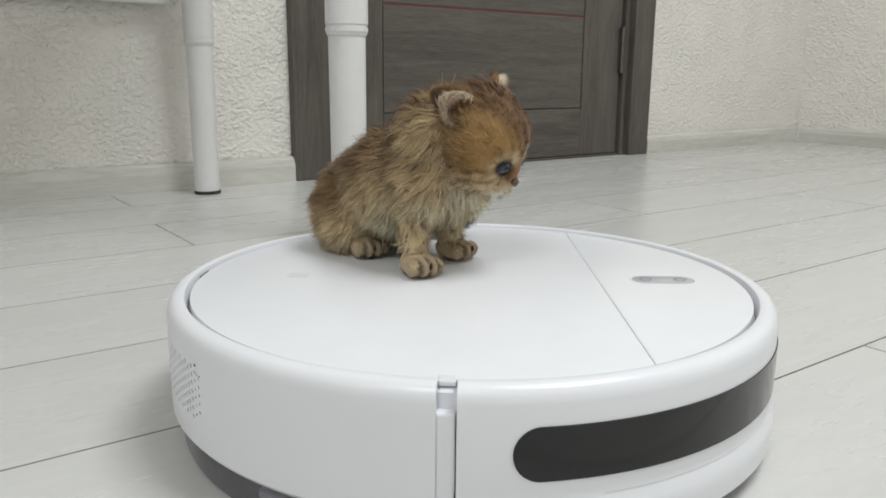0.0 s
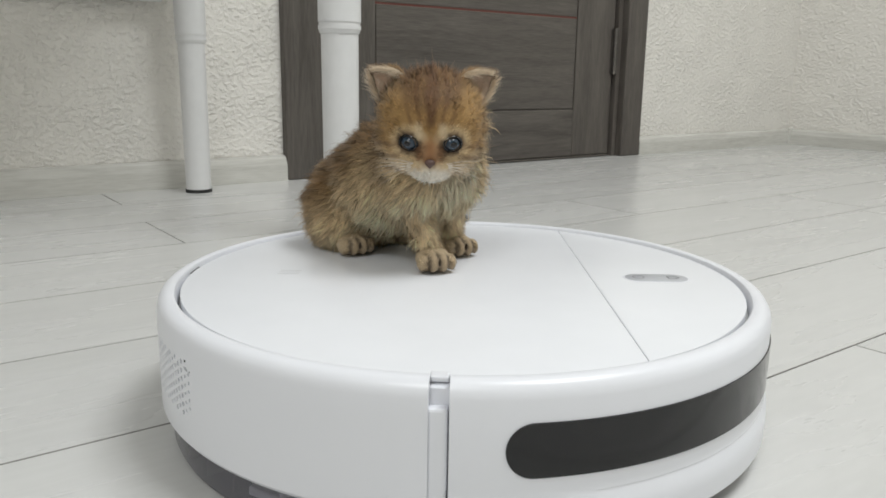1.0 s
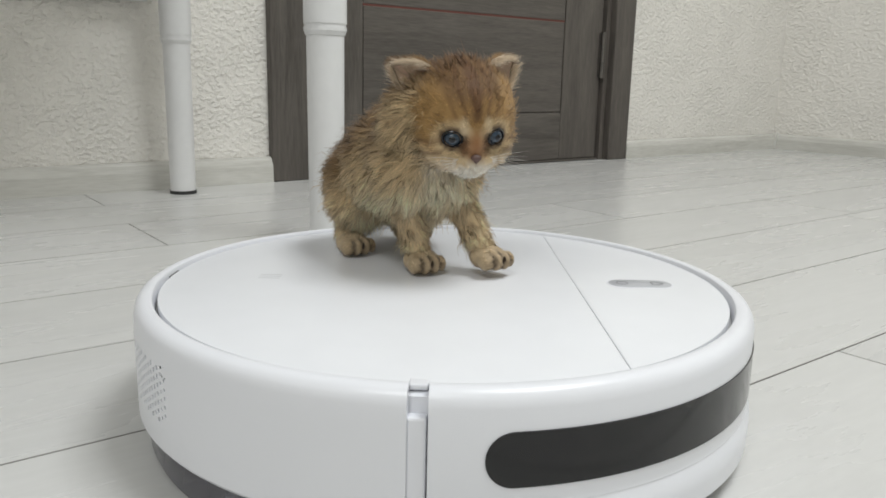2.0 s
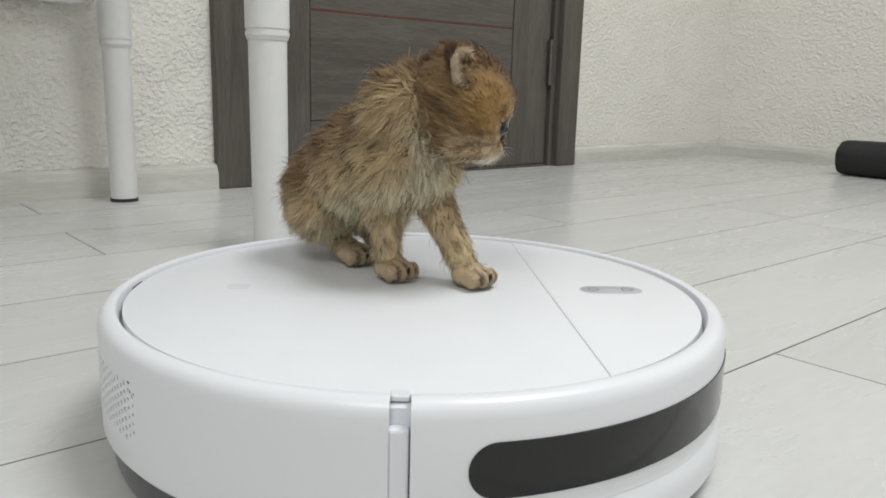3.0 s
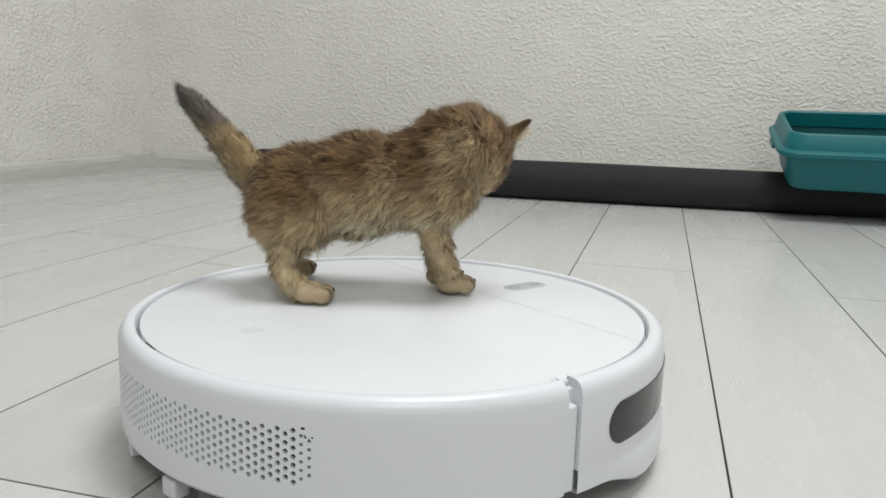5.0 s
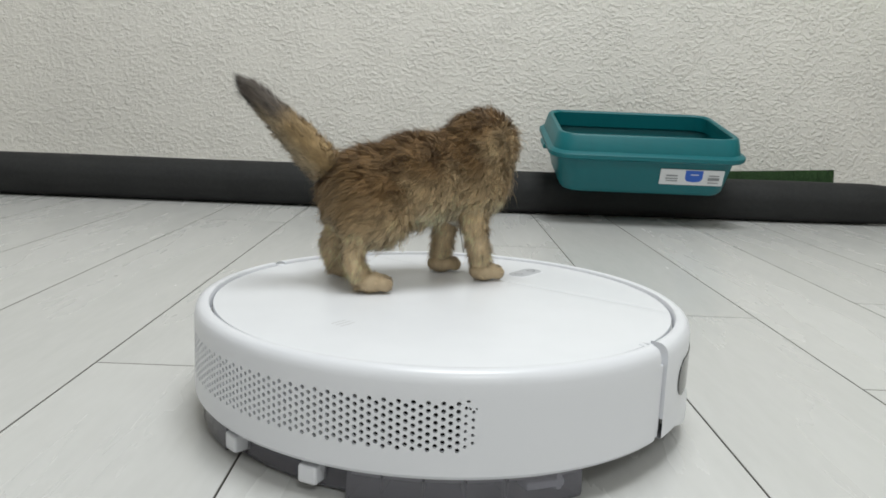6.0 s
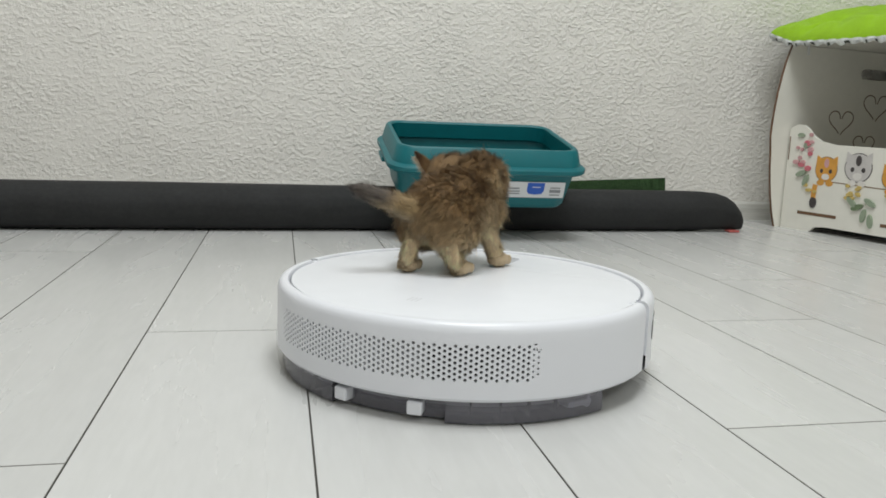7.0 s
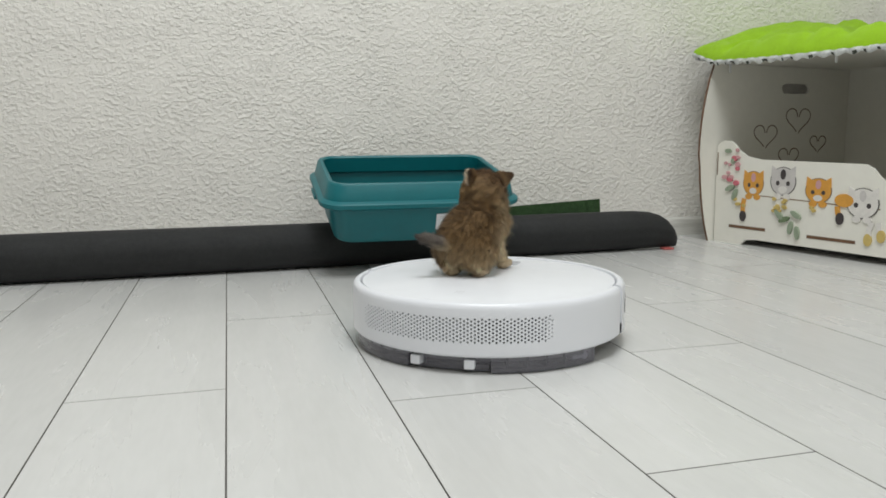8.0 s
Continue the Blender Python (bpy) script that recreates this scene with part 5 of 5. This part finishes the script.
# ---------- floor planks ----------
def floor():
    base = part("floor", box(XW - T_WALL, YS, -0.05, XE, YW, -0.0045), M_GROOVE)
    tagged(base, "pale grey wood-look laminate floor with dark joints", "floor", kind="structure")
    pitch, first, length, gap = 0.1590, -0.4315, 1.262, 0.0009
    joint = {-4: 0.293, -3: 0.92, -2: 0.03, -1: 1.25, 0: -0.1, 1: 0.599, 2: 1.054, 3: 1.3695, 4: 0.43, 5: 0.02, 6: 1.0576, 7: 1.374, 8: 0.35, 9: 1.15, 10: 0.62, 11: 0.2}
    shared = {}
    for k in range(-6, 21):
        x0, x1 = first + k * pitch, first + (k + 1) * pitch
        x0c, x1c = max(x0, XW - 0.11), min(x1, XE)
        if x1c - x0c < 0.01:
            continue
        j = joint.get(k, (0.37 * k) % length)
        y = j - math.ceil((j - YS) / length) * length
        while y < YW:
            ya, yb = max(y, YS), min(y + length, YW)
            y += length
            if yb - ya < 0.02:
                continue
            size = (round(x1c - x0c - gap, 4), round(yb - ya - gap, 4))
            if size not in shared:
                me = bpy.data.meshes.new("plank")
                bm = box(-size[0] / 2, -size[1] / 2, -0.0040, size[0] / 2, size[1] / 2, 0.0, 0.0004, 1)
                for f in bm.faces:
                    f.material_index = 0 if f.normal.z > 0.9 else 1
                bm.to_mesh(me)
                bm.free()
                me.materials.append(M_PLANK)
                me.materials.append(M_GROOVE)
                shared[size] = me
            ob = new("plank", shared[size])
            ob.location = ((x0c + x1c) / 2, (ya + yb) / 2, 0)
            ob.parent = base


floor()


# ---------- what moves ----------
HEAD = 53.22
LID = 0.0795
START = (-0.3676, 0.2864)
RUN = [(0, 0), (1, 0), (2, 0), (2.5, 0), (2.75, 0.003), (3.0, 0.020), (3.25, 0.061), (3.5, 0.118), (3.75, 0.192), (4.0, 0.271), (4.25, 0.351), (4.5, 0.431), (4.7, 0.493),
       (5.0, 0.589), (5.5, 0.747), (5.8, 0.841), (6.0, 0.896), (6.5, 1.050), (7.0, 1.208), (7.5, 1.365), (8.0, 1.516)]


def run_at(t, z=0.0):
    s = float(np.interp(t, [a for a, _ in RUN], [b for _, b in RUN]))
    return pose(START[0] + s * math.cos(radians(HEAD)), START[1] + s * math.sin(radians(HEAD)), z, 0, 0, HEAD)


POSTURES = []


def posture(t, head, chest, hips, tail, rf, lf, rh, lh):
    """How the kitten holds itself, over the lid: head (x, y, z, yaw, pitch, roll), middles of chest and hips,
    tail (tip, yaw, pitch) and the four paws (x, y, z, yaw)."""
    POSTURES.append((t, head, chest, hips, tail, rf, lf, rh, lh))


def turned(at, yaw, pitch, roll=0.0):
    return Matrix.Translation(at) @ pose(0, 0, 0, 0, 0, yaw) @ pose(0, 0, 0, 0, -pitch, 0) @ pose(0, 0, 0, roll, 0, 0)


def leg_pose(paw, joint, heading):
    up = (joint - paw).normalized()
    fore = Vector((math.cos(radians(heading)), math.sin(radians(heading)), 0))
    side = up.cross(fore).normalized()
    fore = side.cross(up).normalized()
    m = Matrix((fore, side, up)).transposed().to_4x4()
    m.translation = paw
    return m


def cat_rows():
    rows = {key: [] for key in ("whole", *cat_parts)}
    for t, head, chest, hips, tail, rf, lf, rh, lh in POSTURES:
        c, h = Vector(chest), Vector(hips)
        d = c - h
        yaw, pitch = math.degrees(math.atan2(d.y, d.x)), math.degrees(math.atan2(d.z, math.hypot(d.x, d.y)))
        mid = (c + h) / 2
        whole = pose(mid.x, mid.y, 0, 0, 0, yaw)
        back = whole.inverted()
        rows["whole"].append((t, run_at(t, LID) @ whole))
        side = Vector((-math.sin(radians(yaw)), math.cos(radians(yaw)), 0))
        axis = d.normalized()
        tip = Vector(tail[:3])
        tm = turned((0, 0, 0), tail[3], tail[4])
        tm.translation = tip - tm.to_3x3() @ Vector((0.076, 0, 0))
        local = {"belly": turned(mid + Vector((0, 0, 0.001)), yaw, pitch), "chest": turned(c, yaw, pitch * 0.9), "hips": turned(h, yaw, pitch * 0.75), "head": turned(head[:3], *head[3:]), "tail": tm}
        for key, q, s, fore in (("rf", rf, -1, True), ("lf", lf, 1, True), ("rh", rh, -1, False), ("lh", lh, 1, False)):
            sole = Vector(q[:3]) + Vector((0, 0, 0.0075))
            ahead = Vector((math.cos(radians(q[3])), math.sin(radians(q[3])), 0))
            joint = c + axis * 0.010 + side * 0.016 * s - Vector((0, 0, 0.010)) if fore else h - axis * 0.006 + side * (0.018 if h.z > 0.05 else 0.020) * s - Vector((0, 0, 0.004))
            wrist = sole - ahead * (0.003 if fore else 0.007) + Vector((0, 0, 0.001))
            local[key] = leg_pose(wrist, joint, q[3])
            local[key + "p"] = turned(sole, q[3], 0)
        for key, m in local.items():
            rows[key].append((t, back @ m))
    return rows


posture(0.0, (0.004, 0.02, 0.082, -26, -20, 8), (-0.029, 0.041, 0.06), (-0.066, 0.088, 0.036), (0.000, 0.125, 0.012, 15, 0), (-0.032, 0.006, 0, -55), (-0.010, 0.052, 0, -35), (-0.070, 0.056, 0, -60), (-0.045, 0.095, 0, -30))
posture(0.25, (-0.005, 0.014, 0.08, -52, -19, 7), (-0.029, 0.041, 0.06), (-0.066, 0.088, 0.036), (0.000, 0.125, 0.012, 15, 0), (-0.032, 0.006, 0, -55), (-0.010, 0.052, 0, -35), (-0.070, 0.056, 0, -60), (-0.045, 0.095, 0, -30))
posture(0.5, (-0.013, 0.012, 0.0852, -78, -14, 6), (-0.029, 0.041, 0.06), (-0.066, 0.088, 0.036), (0.000, 0.125, 0.012, 15, 0), (-0.031, 0.007, 0, -60), (-0.008, 0.053, 0, -50), (-0.072, 0.056, 0, -62), (-0.045, 0.095, 0, -30))
posture(0.75, (-0.016, 0.012, 0.0862, -82, -12, 2), (-0.029, 0.041, 0.06), (-0.066, 0.088, 0.036), (0.000, 0.125, 0.012, 15, 0), (-0.028, 0.008, 0, -66), (-0.006, 0.055, 0, -55), (-0.073, 0.055, 0, -62), (-0.045, 0.095, 0, -30))
posture(1.0, (-0.02, 0.013, 0.0882, -89, -8, -1), (-0.029, 0.041, 0.062), (-0.066, 0.088, 0.036), (0.000, 0.125, 0.012, 15, 0), (-0.018, 0.012, 0, -72), (-0.004, 0.056, 0, -60), (-0.074, 0.055, 0, -62), (-0.045, 0.095, 0, -30))
posture(1.25, (-0.021, 0.013, 0.0892, -89, -8, 0), (-0.029, 0.041, 0.062), (-0.066, 0.088, 0.037), (0.000, 0.125, 0.012, 15, 0), (-0.018, 0.014, 0, -72), (-0.002, 0.054, 0, -60), (-0.074, 0.055, 0, -62), (-0.045, 0.095, 0, -30))
posture(1.8, (0.000, 0.004, 0.094, -78, -8, 2), (-0.022, 0.034, 0.068), (-0.046, 0.088, 0.048), (-0.010, 0.145, 0.04, 40, 0), (-0.016, 0.018, 0, -65), (0.018, 0.028, 0.006, -55), (-0.066, 0.064, 0, -58), (-0.030, 0.105, 0, -30))
posture(2.3, (0.011, 0, 0.098, -70, -16, 4), (-0.014, 0.030, 0.074), (-0.034, 0.083, 0.06), (-0.045, 0.172, 0.06, 85, 5), (-0.014, 0.020, 0, -60), (0.034, 0.007, 0, -52), (-0.061, 0.068, 0, -55), (-0.022, 0.118, 0, -40))
posture(2.5, (0.013, 0, 0.098, -62, -16, 4), (-0.014, 0.030, 0.074), (-0.034, 0.083, 0.06), (-0.045, 0.172, 0.06, 85, 5), (-0.014, 0.020, 0, -60), (0.034, 0.007, 0, -52), (-0.061, 0.068, 0, -55), (-0.022, 0.118, 0, -40))
posture(2.7, (0.018, 0.004, 0.103, -20, -11, 6), (-0.017, 0.031, 0.076), (-0.038, 0.084, 0.055), (-0.050, 0.174, 0.05, 85, 3), (-0.014, 0.021, 0, -55), (0.033, 0.006, 0, -48), (-0.048, 0.064, 0, -52), (-0.022, 0.118, 0, -40))
posture(3.0, (0.023, 0.008, 0.107, 0, -14, 4), (-0.015, 0.031, 0.078), (-0.044, 0.085, 0.054), (-0.055, 0.174, 0.05, 88, 3), (-0.014, 0.021, 0, -52), (0.033, 0.006, 0, -45), (-0.040, 0.063, 0, -52), (-0.024, 0.118, 0, -40))
posture(3.25, (0.029, 0.008, 0.107, 2, -22, 4), (-0.011, 0.033, 0.079), (-0.050, 0.087, 0.059), (-0.090, 0.165, 0.066, 122, 8), (-0.013, 0.021, 0, -50), (0.037, 0.007, 0, -42), (-0.039, 0.066, 0, -50), (-0.022, 0.117, 0, -40))
posture(3.5, (0.029, 0.006, 0.103, 0, -23, 4), (-0.002, 0.034, 0.079), (-0.048, 0.089, 0.066), (-0.112, 0.140, 0.088, 150, 20), (-0.013, 0.020, 0, -45), (0.044, 0.008, 0, -35), (-0.038, 0.070, 0, -42), (-0.020, 0.116, 0, -38))
posture(3.75, (0.05, 0.003, 0.103, 10, -54, 8), (0.008, 0.028, 0.082), (-0.043, 0.089, 0.071), (-0.112, 0.142, 0.095, 148, 25), (-0.012, 0.019, 0, -42), (0.046, 0.009, 0, -32), (-0.038, 0.068, 0, -38), (-0.019, 0.115, 0, -38))
posture(4.0, (0.056, 0, 0.1, 22, -80, 10), (0.014, 0.024, 0.083), (-0.038, 0.089, 0.073), (-0.099, 0.143, 0.127, 144, 50), (-0.012, 0.018, 0, -40), (0.047, 0.009, 0, -30), (-0.038, 0.065, 0, -35), (-0.019, 0.115, 0, -36))
posture(4.25, (0.061, 0, 0.102, 34, -86, 10), (0.016, 0.024, 0.083), (-0.036, 0.088, 0.070), (-0.097, 0.143, 0.134, 145, 50), (-0.010, 0.019, 0, -40), (0.046, 0.010, 0, -30), (-0.042, 0.048, 0, -35), (-0.018, 0.115, 0, -36))
posture(4.5, (0.064, 0.003, 0.103, 46, -88, 10), (0.019, 0.024, 0.083), (-0.034, 0.086, 0.069), (-0.095, 0.142, 0.138, 146, 52), (-0.008, 0.020, 0, -40), (0.046, 0.011, 0, -30), (-0.045, 0.037, 0, -35), (-0.017, 0.115, 0, -36))
posture(4.7, (0.066, 0.006, 0.105, 46, -82, 10), (0.025, 0.023, 0.082), (-0.031, 0.083, 0.069), (-0.095, 0.143, 0.138, 146, 52), (0.048, 0.014, 0.002, -35), (0.058, 0.018, 0, -28), (-0.045, 0.038, 0, -33), (-0.012, 0.122, 0, -36))
posture(5.2, (0.068, 0.018, 0.098, 42, -66, 10), (0.041, 0.027, 0.085), (-0.022, 0.082, 0.070), (-0.090, 0.139, 0.145, 146, 48), (0.060, 0.008, 0, -28), (0.064, 0.040, 0.003, -22), (-0.040, 0.042, 0, -30), (-0.012, 0.122, 0, -34))
posture(5.8, (0.066, 0.032, 0.083, 38, -50, 8), (0.055, 0.032, 0.088), (-0.011, 0.079, 0.071), (-0.083, 0.133, 0.155, 143, 46), (0.066, 0.009, 0, -22), (0.069, 0.056, 0, -18), (-0.034, 0.044, 0, -28), (-0.014, 0.122, 0, -30))
posture(6.0, (0.069, 0.035, 0.079, 36, -52, 8), (0.056, 0.034, 0.086), (-0.003, 0.071, 0.071), (-0.080, 0.130, 0.150, 142, 44), (0.069, 0.010, 0, -22), (0.071, 0.055, 0, -18), (-0.030, 0.045, 0, -28), (-0.003, 0.099, 0, -28))
posture(6.25, (0.088, 0.036, 0.086, 24, -48, 6), (0.061, 0.031, 0.087), (0.001, 0.069, 0.070), (-0.081, 0.136, 0.138, 140, 36), (0.068, 0.009, 0, -20), (0.071, 0.053, 0, -16), (-0.031, 0.044, 0, -26), (0.012, 0.080, 0, -28))
posture(6.5, (0.100, 0.040, 0.082, 26, -52, 6), (0.066, 0.030, 0.087), (0.005, 0.067, 0.069), (-0.082, 0.141, 0.124, 138, 28), (0.067, 0.009, 0, -16), (0.070, 0.051, 0, -14), (-0.031, 0.043, 0, -22), (0.025, 0.066, 0, -26))
posture(6.75, (0.092, 0.048, 0.080, 34, -50, 4), (0.064, 0.030, 0.076), (0.016, 0.052, 0.060), (-0.058, 0.124, 0.106, 130, 24), (0.073, 0.004, 0, -8), (0.069, 0.051, 0, -4), (-0.006, 0.024, 0.004, -10), (0.016, 0.068, 0, -8))
posture(7.0, (0.074, 0.050, 0.080, 54, -52, 2), (0.058, 0.030, 0.066), (0.027, 0.041, 0.058), (-0.036, 0.104, 0.082, 124, 20), (0.080, -0.002, 0, 4), (0.069, 0.046, 0, 8), (0.013, 0.012, 0, 5), (0.000, 0.062, 0, 12))
posture(7.25, (0.066, 0.042, 0.087, 52, -34, 1), (0.050, 0.030, 0.066), (0.021, 0.035, 0.054), (-0.038, 0.095, 0.070, 127, 18), (0.078, -0.002, 0, 6), (0.066, 0.046, 0, 10), (0.006, 0.009, 0, 8), (-0.006, 0.055, 0, 14))
posture(7.5, (0.059, 0.034, 0.095, 52, -16, 2), (0.046, 0.028, 0.066), (0.017, 0.033, 0.050), (-0.042, 0.088, 0.060, 128, 16), (0.075, -0.002, 0, 8), (0.064, 0.046, 0, 10), (0.000, 0.008, 0, 8), (-0.008, 0.051, 0, 16))
posture(8.0, (0.059, 0.027, 0.102, 58, -4, 5), (0.045, 0.027, 0.066), (0.014, 0.036, 0.045), (-0.040, 0.080, 0.055, 128, 20), (0.077, 0.003, 0, 8), (0.068, 0.046, 0, 10), (0.002, 0.012, 0, 8), (-0.002, 0.050, 0, 16))


def motions():
    walk(robot, [(t, run_at(t)) for t, _ in RUN])
    for key, rows in cat_rows().items():
        walk(cat if key == "whole" else cat_parts[key], rows)


motions()
